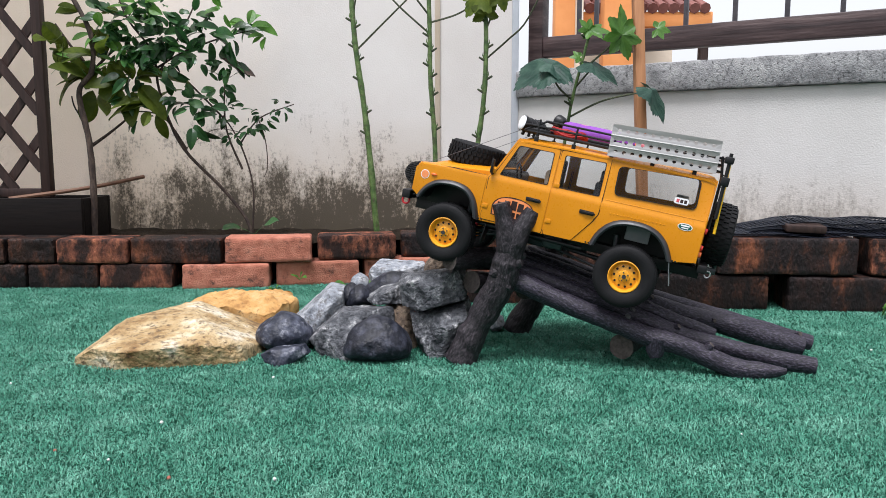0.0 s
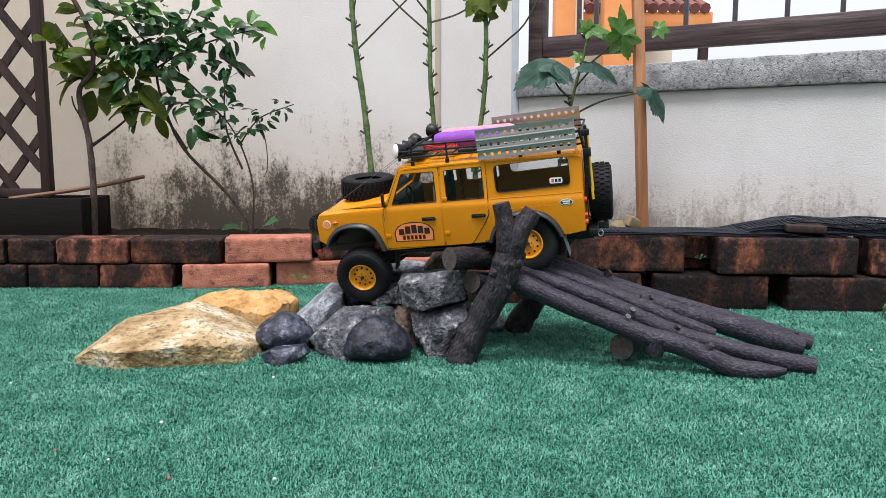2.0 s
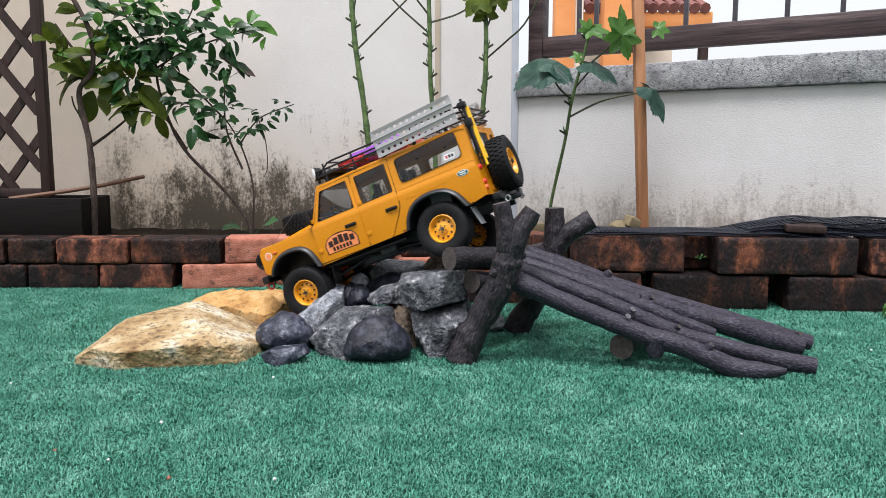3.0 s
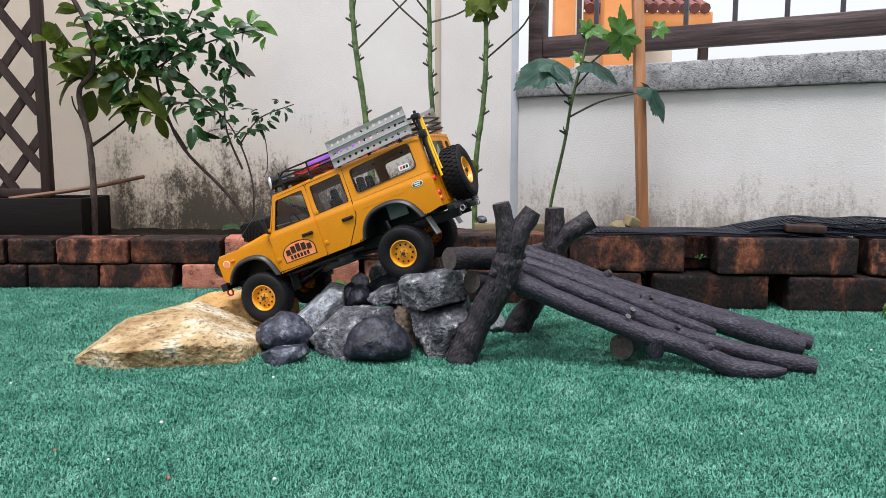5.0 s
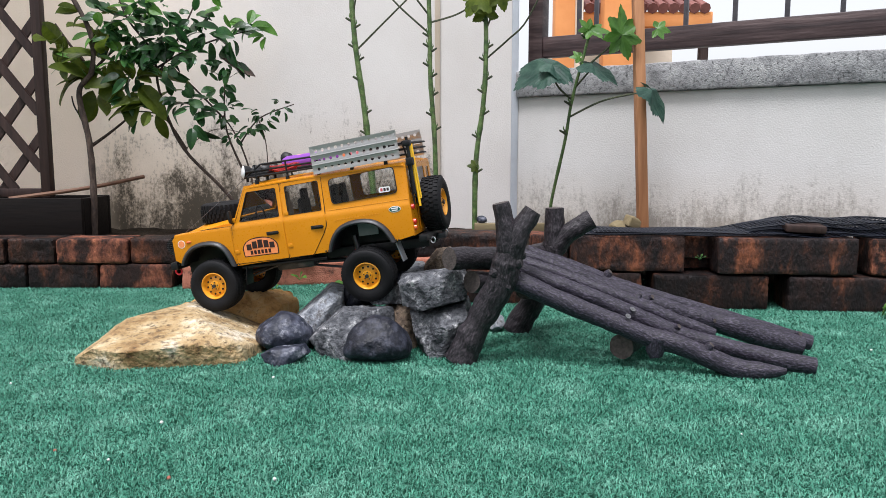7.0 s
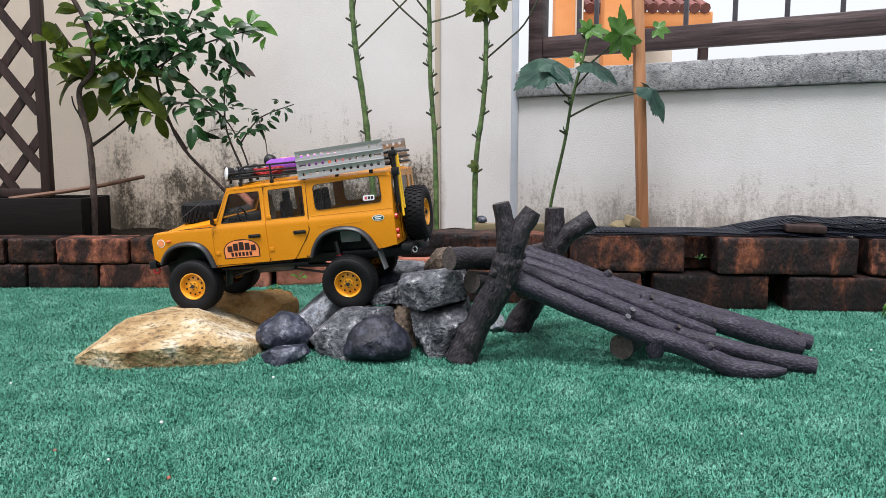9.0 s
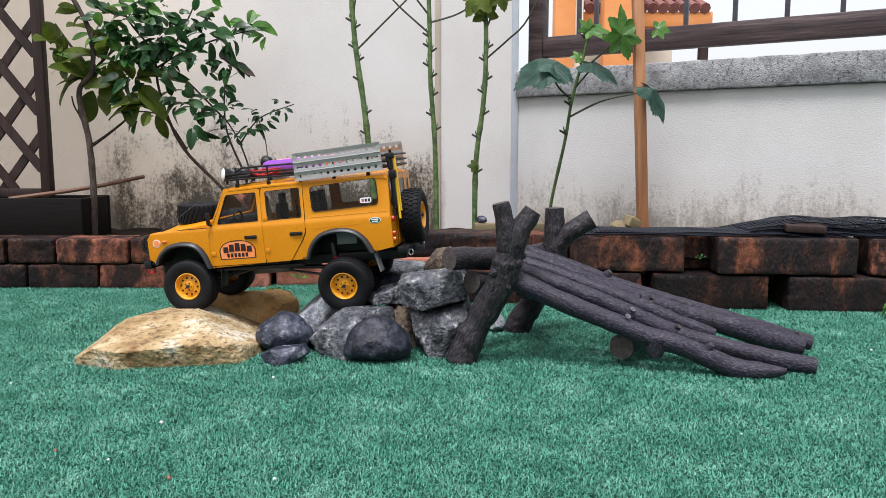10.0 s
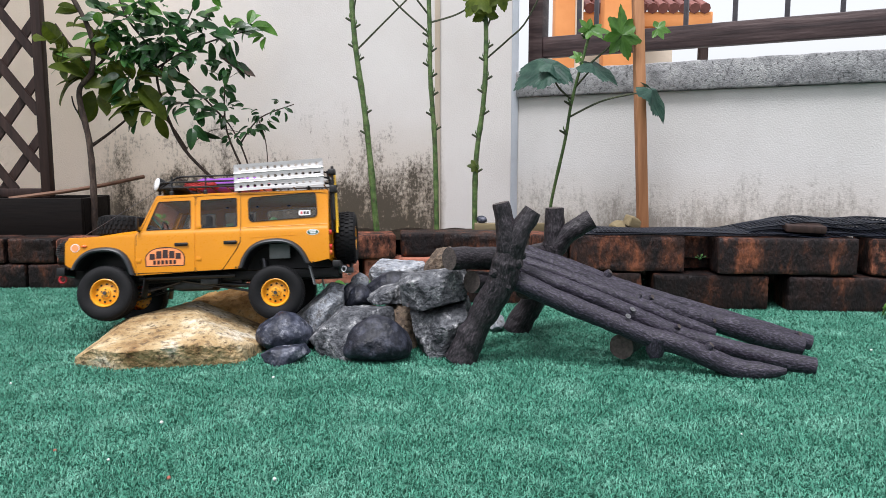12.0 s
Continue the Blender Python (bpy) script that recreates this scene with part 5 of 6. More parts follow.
for sgn in (1, -1):
    part("side_panel", sheet(SIDE, [grow(w, 0.6) for w in (WIN_FRONT, WIN_REAR, WIN_QUARTER)], side(sgn), 1.5, WAIST), CAR_YELLOW, car)
    # waist moulding and rivets
    bm = bmesh.new()
    mm_tube(bm, [(52, sgn * 87.2, 109), (-94, sgn * 87.0, 111)], 0.55, 8)
    part("waist_moulding", bm, CAR_YELLOW, car)
    for i in range(16):
        bm = bmesh.new()
        bmesh.ops.create_icosphere(bm, subdivisions=1, radius=1.1 * MM, matrix=Matrix.Translation(Vector((40 - 5.2 * i, sgn * 90.1, 91 + 0.15 * i)) * MM))
        part("rivet", bm, CAR_YELLOW, car)
    for outline, win, hx, hz, name in ((FRONT_DOOR, WIN_FRONT, 157, 83.5, "front_door"), (REAR_DOOR, WIN_REAR, 74, 84, "rear_door")):
        d = part(name, sheet(outline, [win], side(sgn, 1.1), 1.4, WAIST), CAR_YELLOW, car)
        window(win, sgn, d)
        bm = bmesh.new()
        mm_box(bm, hx - 11, hx + 11, sgn * 92 - 1, sgn * 92 + 1, hz - 3, hz + 3, 0.8)
        mm_box(bm, hx - 13, hx + 5, sgn * 94 - 1.2, sgn * 94 + 1.2, hz - 1.5, hz + 1.5, 0.7)
        part("handle", bm, CAR_BLACK, d, "black pull handle")
        for hzz in (58, 113):
            bm = bmesh.new()
            x0 = (232 if name == "front_door" else 131) - 1
            mm_box(bm, x0 - 7, x0 + 2, sgn * (flank(hzz) + 1.2) - 1, sgn * (flank(hzz) + 1.2) + 1, hzz - 3.5, hzz + 3.5, 0.6)
            part("hinge", bm, CAR_YELLOW, d)
        # black band that paints the shadow in the gap round the door
        part("door_gap_shade", frame_ring(grow(outline, 1.2), grow(outline, -0.3), side(sgn, 0.4), 0.9), CAR_BLACK, d, "black band painted as the shaded gap round the door")
    window(WIN_QUARTER, sgn, car, "quarter_window")
    # front wing with its arch
    wing = [(352, 56), (352, 92), (346, 99), (300, 102), (235.5, 104), (235.5, 33)] + FRONT_ARCH
    w = part("front_wing", sheet(wing, [], side(sgn), 1.5, WAIST), CAR_YELLOW, car)
    bm = bmesh.new()
    mm_box(bm, 232, 348, min(sgn * 58, sgn * 89.5), max(sgn * 58, sgn * 89.5), 97, 101.5, 2.5)
    part("wing_top", bm, CAR_YELLOW, w)
    # black tube stands in for the shade in the gap between bonnet and wing
    bm = bmesh.new()
    mm_tube(bm, [(232, sgn * 63.5, 102), (300, sgn * 62, 102), (344, sgn * 60, 99)], 0.8, 6)
    part("bonnet_gap_shade", bm, CAR_BLACK, w, "black strip painted as the shaded gap beside the bonnet")
    # flares
    for arch, name in ((FRONT_ARCH, "front_flare"), (REAR_ARCH, "rear_flare")):
        pts = [tuple(p) for p in arch]
        c = (284.5, 46) if arch is FRONT_ARCH else (-1, 44)
        bm = bmesh.new()
        rows = []
        line = curve_points([(p[0], p[1], 0) for p in pts], 28)
        for p in line:
            o = (Vector((p.x, p.y)) - Vector(c)).normalized()
            sec = [(0.5, 88), (4.0, 90.3), (4.0, 91.5), (1.5, 96.5), (-1.5, 98), (-4, 97), (-4.5, 94), (-4.0, 86)]
            rows.append([bm.verts.new(Vector((p.x + o.x * a, sgn * b, p.y + o.y * a)) * MM) for a, b in sec])
        for a, b in zip(rows, rows[1:]):
            for k in range(len(a) - 1):
                bm.faces.new((a[k], a[k + 1], b[k + 1], b[k]))
        f = part(name, bm, FLARE, car, "dark grey arch flare")
        bm = bmesh.new()
        rows = []
        for p in line:
            o = (Vector((p.x, p.y)) - Vector(c)).normalized()
            rows.append([bm.verts.new(Vector((p.x + o.x * a, sgn * b, p.y + o.y * a)) * MM) for a, b in ((-1.0, 88), (-1.0, 40))])
        for a, b in zip(rows, rows[1:]):
            bm.faces.new((a[0], a[1], b[1], b[0]))
        part("inner_arch", bm, CAR_BLACK, f, "black inner arch")
        for ex in (pts[0], pts[-1]):
            for k in (-2.2, 2.2):
                bm = bmesh.new()
                bmesh.ops.create_icosphere(bm, subdivisions=1, radius=1.6 * MM, matrix=Matrix.Translation(Vector((ex[0] + k + (6 if ex[0] < c[0] else -6) * -1 * (1 if ex[0] < c[0] else 1), sgn * 90.5, ex[1] + 2)) * MM))
                part("bolt", bm, CAR_BLACK, f)
    # door badge: an arched orange sticker with a dark border and dark lettering bars
    arch_pts = [(151, 47), (217, 47), (218, 62), (216, 67)] + [(184 + 31 * math.cos(a), 66 + 14 * math.sin(a)) for a in np.linspace(0.25, math.pi - 0.25, 11)] + [(152, 67), (150, 62)]
    bd = part("door_badge", sheet(arch_pts, [], side(sgn, 1.35), 0.4), DECAL_DARK, car, "arched orange sticker with dark border and bars")
    part("badge_fill", sheet(grow(arch_pts, -2.4), [], side(sgn, 1.6), 0.4), DECAL_FILL, bd)
    for k, (low, top) in enumerate(((59, 69), (60.5, 73), (61, 75), (60.5, 73), (59, 69))):
        x0 = 210 - k * 10.9
        part("badge_bar", sheet([(x0, low), (x0 - 9.4, low), (x0 - 9.0, top), (x0 - 0.4, top)], [], side(sgn, 1.85), 0.3), DECAL_DARK, bd)
    for k in range(6):
        x0 = 204 - k * 6.8
        part("badge_bar", sheet([(x0, 50.5), (x0 - 4.6, 50.5), (x0 - 4.6, 57.3), (x0, 57.3)], [], side(sgn, 1.85), 0.3), DECAL_DARK, bd)
    ov = [(-67 + 10.5 * math.cos(a), 97 + 5.2 * math.sin(a)) for a in np.linspace(0, 2 * math.pi, 25)[:-1]]
    ob_ = part("oval_badge", sheet(ov, [], side(sgn, 0.5), 0.4), DECAL_WHITE, car, "green oval badge with white border")
    part("badge_fill", sheet(grow(ov, -1.2), [], side(sgn, 0.8), 0.3), DECAL_GREEN, ob_)
    part("badge_bar", sheet([(-73, 97.6), (-61, 97.6), (-61, 99.6), (-73, 99.6)], [], side(sgn, 1.0), 0.2), DECAL_WHITE, ob_)
    part("badge_bar", sheet([(-72, 94.4), (-62, 94.4), (-62, 96.2), (-72, 96.2)], [], side(sgn, 1.0), 0.2), DECAL_WHITE, ob_)
    wst = part("window_sticker", sheet(rounded([(-63, 127), (-43, 127), (-43, 136), (-63, 136)], 3), [], side(sgn, 0.0), 0.3), DECAL_WHITE, car, "white window sticker with dark bars")
    for k in range(3):
        part("sticker_bar", sheet([(-46 - k * 5.4, 129), (-50 - k * 5.4, 129), (-50 - k * 5.4, 134), (-46 - k * 5.4, 134)], [], side(sgn, 0.3), 0.2), DECAL_DARK if k else DECAL_RED, wst)
    ring = [(335 + 7.2 * math.cos(a), 83.5 + 7.2 * math.sin(a)) for a in np.linspace(0, 2 * math.pi, 25)[:-1]]
    rb = part("wing_badge", sheet(ring, [], side(sgn, 0.4), 0.4), DECAL_WHITE, car, "round white and orange badge")
    part("badge_fill", sheet(grow(ring, -1.1), [], side(sgn, 0.7), 0.3), DECAL_FILL, rb)
    bm = bmesh.new()
    bmesh.ops.create_icosphere(bm, subdivisions=2, radius=1, matrix=Matrix.Translation(Vector((320, sgn * 91, 86)) * MM) @ Matrix.Diagonal((0.005, 0.0022, 0.0024, 1)))
    part("side_repeater", bm, ORANGE_LENS, car, "small amber indicator")
    # mirror
    bm = bmesh.new()
    mm_tube(bm, [(228, sgn * 88, 108), (229, sgn * 96, 110)], 1.8)
    mm_box(bm, 227, 230.5, min(sgn * 92, sgn * 102), max(sgn * 92, sgn * 102), 110, 131, 1.4)
    part("mirror", bm, CAR_BLACK, car, "black door mirror")
    # headlamp behind a stone guard
    hl = Matrix.Translation(Vector((351, sgn * 66, 80)) * MM)
    bm = bmesh.new()
    bmesh.ops.create_uvsphere(bm, u_segments=20, v_segments=10, radius=1, matrix=hl @ Matrix.Diagonal((0.008, 0.014, 0.014, 1)))
    lamp = part("headlight", bm, BRIGHT_METAL, car, "round headlight")
    bm = bmesh.new()
    for k in range(-5, 6):
        r = math.sqrt(max(0.0, 19.5 ** 2 - (k * 3.4) ** 2))
        for flip in (0, 1):
            pts = []
            for i in range(9):
                a = (i / 8 - 0.5) * 2
                u, v = k * 3.4, a * r
                x = 353 + 23 * math.sqrt(max(0.0, 1 - (u * u + v * v) / 19.6 ** 2))
                pts.append((x, sgn * 66 + (u if flip else v), 80 + (v if flip else u)))
            mm_tube(bm, pts, 1.0, 5)
    mm_tube(bm, [(352, sgn * 66 + 19.5 * math.cos(a), 80 + 19.5 * math.sin(a)) for a in np.linspace(0, 2 * math.pi, 25)], 1.8, 6)
    part("stone_guard", bm, CAR_BLACK, lamp, "black wire stone guard")
    for zz, mt, nm in ((97, RED_LENS, "tail_light"), (72, RED_LENS, "tail_light"), (62, ORANGE_LENS, "tail_light")):
        bm = bmesh.new()
        bmesh.ops.create_cone(bm, cap_ends=True, segments=18, radius1=5 * MM, radius2=4 * MM, depth=5 * MM, matrix=Matrix.Translation(Vector((-96, sgn * 80, zz)) * MM) @ Matrix.Rotation(radians(-90), 4, "Y"))
        part(nm, bm, mt, car, "round red tail light" if mt is RED_LENS else "round amber indicator")
    # mud flaps
    for x, z1, tilt in ((-58, 40, -14), (222, 30, 8)):
        bm = bmesh.new()
        mm_box(bm, -0.8, 0.8, -13, 13, -34, 0, 0.5, m=Matrix.Translation(Vector((x, sgn * 70, z1)) * MM) @ Matrix.Rotation(radians(-tilt), 4, "Y"))
        part("mud_flap", bm, MUD_FLAP if x < 0 else CAR_BLACK, car, "grey rear mud flap" if x < 0 else "black front mud flap")
    # slider under the sill
    bm = bmesh.new()
    mm_tube(bm, [(232, sgn * 76, 28), (70, sgn * 76, 28)], 3.5, 10)
    part("sill_bar", bm, CAR_BLACK, car)

# roof, bonnet, nose, tail
bm = bmesh.new()
rows = []
for x, z, w in ((204, 167, 80), (200, 171.5, 82), (190, 174.5, 82.3), (120, 177, 82.5), (0, 177.5, 82.5), (-80, 177, 82.4), (-90, 175, 82), (-95, 171, 81)):
    rows.append([bm.verts.new(Vector((x, y * w, z - 5.5 * abs(y) ** 5 - 1.2 * y * y)) * MM) for y in np.linspace(-1.02, 1.02, 17)])
for a, b in zip(rows, rows[1:]):
    for k in range(16):
        bm.faces.new((a[k], a[k + 1], b[k + 1], b[k]))
got = bmesh.ops.extrude_face_region(bm, geom=bm.faces[:])
for e in got["geom"]:
    if isinstance(e, bmesh.types.BMVert):
        e.co.z -= 2.5 * MM
part("roof", bm, CAR_YELLOW, car)
bm = bmesh.new()
rows = []
for x, z, w in ((353, 84, 55), (352, 95, 57), (346, 101, 58.5), (320, 107.5, 60), (270, 113.5, 62), (233, 117, 63), (229, 116, 63)):
    rows.append([bm.verts.new(Vector((x, y * w, z - 7 * abs(y) ** 8 + (2.6 if abs(y) < 0.45 and 236 < x < 345 else 0))) * MM) for y in np.linspace(-1, 1, 19)])
for a, b in zip(rows, rows[1:]):
    for k in range(18):
        bm.faces.new((a[k], a[k + 1], b[k + 1], b[k]))
got = bmesh.ops.extrude_face_region(bm, geom=bm.faces[:])
for e in got["geom"]:
    if isinstance(e, bmesh.types.BMVert):
        e.co.z -= 9 * MM
bonnet = part("bonnet", bm, CAR_YELLOW, car)
# nose panel with grille
nose = part("nose_panel", sheet([(-89, 55), (89, 55), (89, 92), (80, 98), (-80, 98), (-89, 92)], [], lambda u, v, d: (351 + d, u, v), 2), CAR_YELLOW, car)
bm = bmesh.new()
mm_box(bm, 351, 355, -42, 42, 60, 92, 1.5)
for k in range(6):
    mm_box(bm, 354.5, 356.5, -40, 40, 63 + 4.7 * k, 65 + 4.7 * k, 0.4, seg=1)
part("grille", bm, CAR_BLACK, nose, "black slatted grille")
bm = bmesh.new()
mm_box(bm, 356, 370, -82, 82, 38, 52, 1.5)
mm_box(bm, 340, 358, -40, -30, 36, 48)
mm_box(bm, 340, 358, 30, 40, 36, 48)
bumper = part("bumper", bm, CAR_BLACK, car, "black steel front bumper")
for y in (-62, 62):
    bm = bmesh.new()
    mm_tube(bm, [(368 + 6 * math.cos(a), y, 33 + 6 * math.sin(a)) for a in np.linspace(0, 2 * math.pi, 13)], 1.8, 6)
    part("tow_hook", bm, RED_METAL, bumper, "red tow hook")
# windscreen
W0, W1 = Vector((228, 0, 112)), Vector((202, 0, 168))


def screen(u, v, d):
    p = W0.lerp(W1, v)
    return (p.x + d, u * (87 - 6 * v), p.z)


scr = part("windscreen_frame", sheet([(-1, 0), (1, 0), (1, 1), (-1, 1)], [[(-0.9, 0.1), (0.9, 0.1), (0.9, 0.9), (-0.9, 0.9)]], screen, 3), CAR_YELLOW, car)
g = part("pane", sheet([(-0.91, 0.09), (0.91, 0.09), (0.91, 0.91), (-0.91, 0.91)], [], lambda u, v, d: screen(u, v, d - 1), 0), CAR_GLASS, scr, "clear plastic windscreen")
g.visible_shadow = False
# tail with a rear door
tail = part("rear_panel", sheet([(-89, 49), (89, 49), (90, 104), (83, 171), (-83, 171), (-90, 104)], [rounded([(-40, 116), (40, 116), (38, 160), (-38, 160)], 5), rounded([(54, 118), (76, 118), (73, 158), (54, 158)], 4), rounded([(-54, 118), (-76, 118), (-73, 158), (-54, 158)], 4)], lambda u, v, d: (-94.5 - d, u, v), 1.6), CAR_YELLOW, car)
for o in ([(-40, 116), (40, 116), (38, 160), (-38, 160)], [(54, 118), (76, 118), (73, 158), (54, 158)], [(-54, 118), (-76, 118), (-73, 158), (-54, 158)]):
    g = part("pane", sheet(grow(o, 1), [], lambda u, v, d: (-93.5 - d, u, v), 0), CAR_GLASS, tail, "clear plastic rear pane")
    g.visible_shadow = False
rd = part("tailgate", sheet(rounded([(-50, 54), (48, 54), (48, 112), (-50, 112)], 3), [], lambda u, v, d: (-97 - d, u, v), 1.5), CAR_YELLOW, tail)
bm = bmesh.new()
mm_box(bm, -112, -98, -80, 80, 36, 48, 1.5)
mm_box(bm, -104, -90, -34, 34, 30, 40, 1)
rb_ = part("rear_bumper", bm, CAR_BLACK, car, "black rear bumper with tow hitch")
bm = bmesh.new()
mm_box(bm, -128, -110, -9, 9, 30, 40, 1.5)
mm_tube(bm, [(-124, 0, 40), (-124, 0, 50)], [3, 5], 10)
part("tow_hitch", bm, DARK_METAL, rb_)
for y in (-52, 52):
    bm = bmesh.new()
    mm_tube(bm, [(-115 + 4 * math.cos(a), y, 34 + 5 * math.sin(a)) for a in np.linspace(0, 2 * math.pi, 13)], 1.2, 6)
    part("shackle", bm, BRIGHT_METAL, rb_, "bright metal shackle")
# inside
bm = bmesh.new()
mm_box(bm, 60, 240, -84, 84, 40, 44)
mm_box(bm, -90, 60, -26, 26, 40, 84)
mm_box(bm, -90, 60, -84, 84, 84, 88)
part("floor_pan", bm, CAR_BLACK, car)
bm = bmesh.new()
mm_box(bm, 205, 232, -82, 82, 70, 116, 5)
mm_tube(bm, [(198 + 3 * math.sin(a), 40 + 16 * math.cos(a), 116 + 14 * math.sin(a)) for a in np.linspace(0, 2 * math.pi, 19)], 1.8, 6)
part("dashboard", bm, CAR_BLACK, car, "black dashboard with steering wheel")
for x, y, mt in ((150, 42, SEAT_BEIGE), (150, -42, SEAT_GREY), (72, 42, SEAT_GREY), (72, -42, SEAT_GREY), (72, 0, SEAT_GREY)):
    bm = bmesh.new()
    mm_box(bm, x, x + 38, y - 20, y + 20, 62, 78, 5)
    mm_box(bm, x - 10, x + 3, y - 20, y + 20, 70, 132, 5, m=Matrix.Translation((0, 0, 0)))
    mm_box(bm, x - 11, x - 1, y - 11, y + 11, 128, 150, 4)
    part("seat", bm, mt, car, "beige covered driver seat" if mt is SEAT_BEIGE else "dark grey seat")
# black engine bay box behind the front wheels, added to darken the open arches
bm = bmesh.new()
mm_box(bm, 236, 346, -40, 40, 36, 96, 2)
part("engine_bay", bm, CAR_BLACK, car)
# chassis
for y in (-34, 34):
    bm = bmesh.new()
    mm_box(bm, -104, 358, y - 5, y + 5, 22, 38, 1)
    part("chassis_rail", bm, CAR_BLACK, car)
bm = bmesh.new()
mm_box(bm, 120, 190, -28, 28, 8, 34, 4)
mm_box(bm, 70, 120, -18, 18, 12, 32, 4)
part("gearbox", bm, DARK_METAL, car)
for x, y in ((118, 52), (150, -55)):
    bm = bmesh.new()
    mm_box(bm, x - 16, x + 16, y - 10, y + 10, 14, 34, 4)
    part("side_tank", bm, DARK_METAL, car, "dark grey side tank")
bm = bmesh.new()
mm_tube(bm, [(115, 30, 18), (0, 10, 8)], 3.5, 10)
mm_tube(bm, [(185, 20, 18), (284, 15, 8)], 3.5, 10)
mm_tube(bm, [(170, 40, 24), (20, 36, -4)], 2.2, 8)
mm_tube(bm, [(170, -40, 24), (20, -36, -4)], 2.2, 8)
mm_tube(bm, [(175, 38, 22), (275, 34, -4)], 2.2, 8)
mm_tube(bm, [(175, -38, 22), (275, -34, -4)], 2.2, 8)
part("driveshaft", bm, DARK_METAL, car)
for x in (0, 284):
    for y in (-44, 44):
        bm = bmesh.new()
        o = 16 if x == 0 else -14
        mm_tube(bm, [(x + o, y, 4), (x + o * 1.5, y, 36)], 3.2, 10)
        for k in range(7):
            mm_tube(bm, [(x + o * (1.1 + 0.06 * k) + 6 * math.cos(a), y + 6 * math.sin(a), 8 + 4 * k + 3 * a / 6.3) for a in np.linspace(0, 2 * math.pi, 9)], 1.0, 4)
        shock = part("shock_absorber", bm, RED_METAL, car, "red shock absorber")
        bm = bmesh.new()
        mm_tube(bm, [(x + o * 1.5, y, 34), (x + o * 1.7, y, 58)], 5, 10)
        part("shock_body", bm, DARK_METAL, shock, "dark metal shock body")
bm = bmesh.new()
mm_box(bm, -22, 14, 54, 57, 56, 82, 1)
part("inner_plate", bm, MUD_FLAP, car, "grey plate inside the rear arch")


# wheels: axis along y, outer face towards +y
def tyre_mesh(knobs):
    bm = bmesh.new()
    prof = [(23, 14), (29, 17.5), (36, 18.5), (42, 18), (45.2, 15.5), (46.4, 11), (46.8, 4), (46.8, -4), (46.4, -11), (45.2, -15.5), (42, -18), (36, -18.5), (29, -17.5), (23, -14)]
    n = 56
    rows = []
    for i in range(n):
        a = 2 * math.pi * i / n
        rows.append([bm.verts.new(Vector((r * math.cos(a), y, r * math.sin(a))) * MM) for r, y in prof])
    for i in range(n):
        a, b = rows[i], rows[(i + 1) % n]
        for k in range(len(prof) - 1):
            bm.faces.new((a[k], b[k], b[k + 1], a[k + 1]))
    for i in range(36 if knobs else 44):
        a = 2 * math.pi * i / (36 if knobs else 44)
        hgt = 48.6 if knobs else 47.3
        for k, y0 in enumerate((-15.5, -7.5, 0.5, 8.5)):
            m = Matrix.Rotation(-(a + (0.07 if k % 2 else 0)), 4, "Y")
            mm_box(bm, 44.5 if abs(y0 + 3.5) > 8 else 45.5, hgt - (1.2 if abs(y0 + 3.5) > 8 else 0), y0, y0 + 6.8, -2.4, 2.4, 0, m)
    return bm


def rim_mesh():
    bm = bmesh.new()
    n = 50
    prof = [(23.4, -15), (23.4, 14.0), (24.0, 15.6), (22.7, 16.2), (21.4, 14.6), (20.6, 9.5), (19.1, 7.5), (17.6, 8.2), (12.6, 9.6), (9.0, 10.2), (8.2, 12.6), (6.0, 13.0), (0.01, 13.0)]
    rows = []
    for i in range(n):
        a = 2 * math.pi * i / n
        rows.append([bm.verts.new(Vector((r * math.cos(a), y, r * math.sin(a))) * MM) for r, y in prof])
    for i in range(n):
        a, b = rows[i], rows[(i + 1) % n]
        for k in range(len(prof) - 1):
            f = bm.faces.new((a[k], b[k], b[k + 1], a[k + 1]))
            # ten round openings in the dish
            if k == 7 and i % 5 in (0, 1):
                f.material_index = 1
    return bm


def dark_holes():
    bm = bmesh.new()
    for i in range(10):
        a = 2 * math.pi * i / 10
        bmesh.ops.create_cone(bm, cap_ends=True, segments=10, radius1=1.8 * MM, radius2=1.8 * MM, depth=1.2 * MM, matrix=Matrix.Translation(Vector((15.1 * math.cos(a), 9.2, 15.1 * math.sin(a))) * MM) @ Matrix.Rotation(radians(90), 4, "X"))
    return bm


def hub_nut():
    bm = bmesh.new()
    bmesh.ops.create_cone(bm, cap_ends=True, segments=6, radius1=3.4 * MM, radius2=3.0 * MM, depth=5 * MM, matrix=Matrix.Translation((0, 14.5 * MM, 0)) @ Matrix.Rotation(radians(90), 4, "X"))
    for i in range(5):
        a = 2 * math.pi * i / 5
        bmesh.ops.create_cone(bm, cap_ends=True, segments=6, radius1=1.1 * MM, radius2=1.0 * MM, depth=2 * MM, matrix=Matrix.Translation(Vector((6.2 * math.cos(a), 13.6, 6.2 * math.sin(a))) * MM) @ Matrix.Rotation(radians(90), 4, "X"))
    return bm


def wheel(name, knobs=False):
    w = part(name, rim_mesh(), [RIM_YELLOW, RIM_YELLOW], car, "yellow painted steel wheel")
    part("tyre", tyre_mesh(knobs), RUBBER, w, "black rubber tyre with block tread")
    part("rim_holes", dark_holes(), CAR_BLACK, w)
    part("hub_nut", hub_nut(), DARK_METAL, w)
    return w


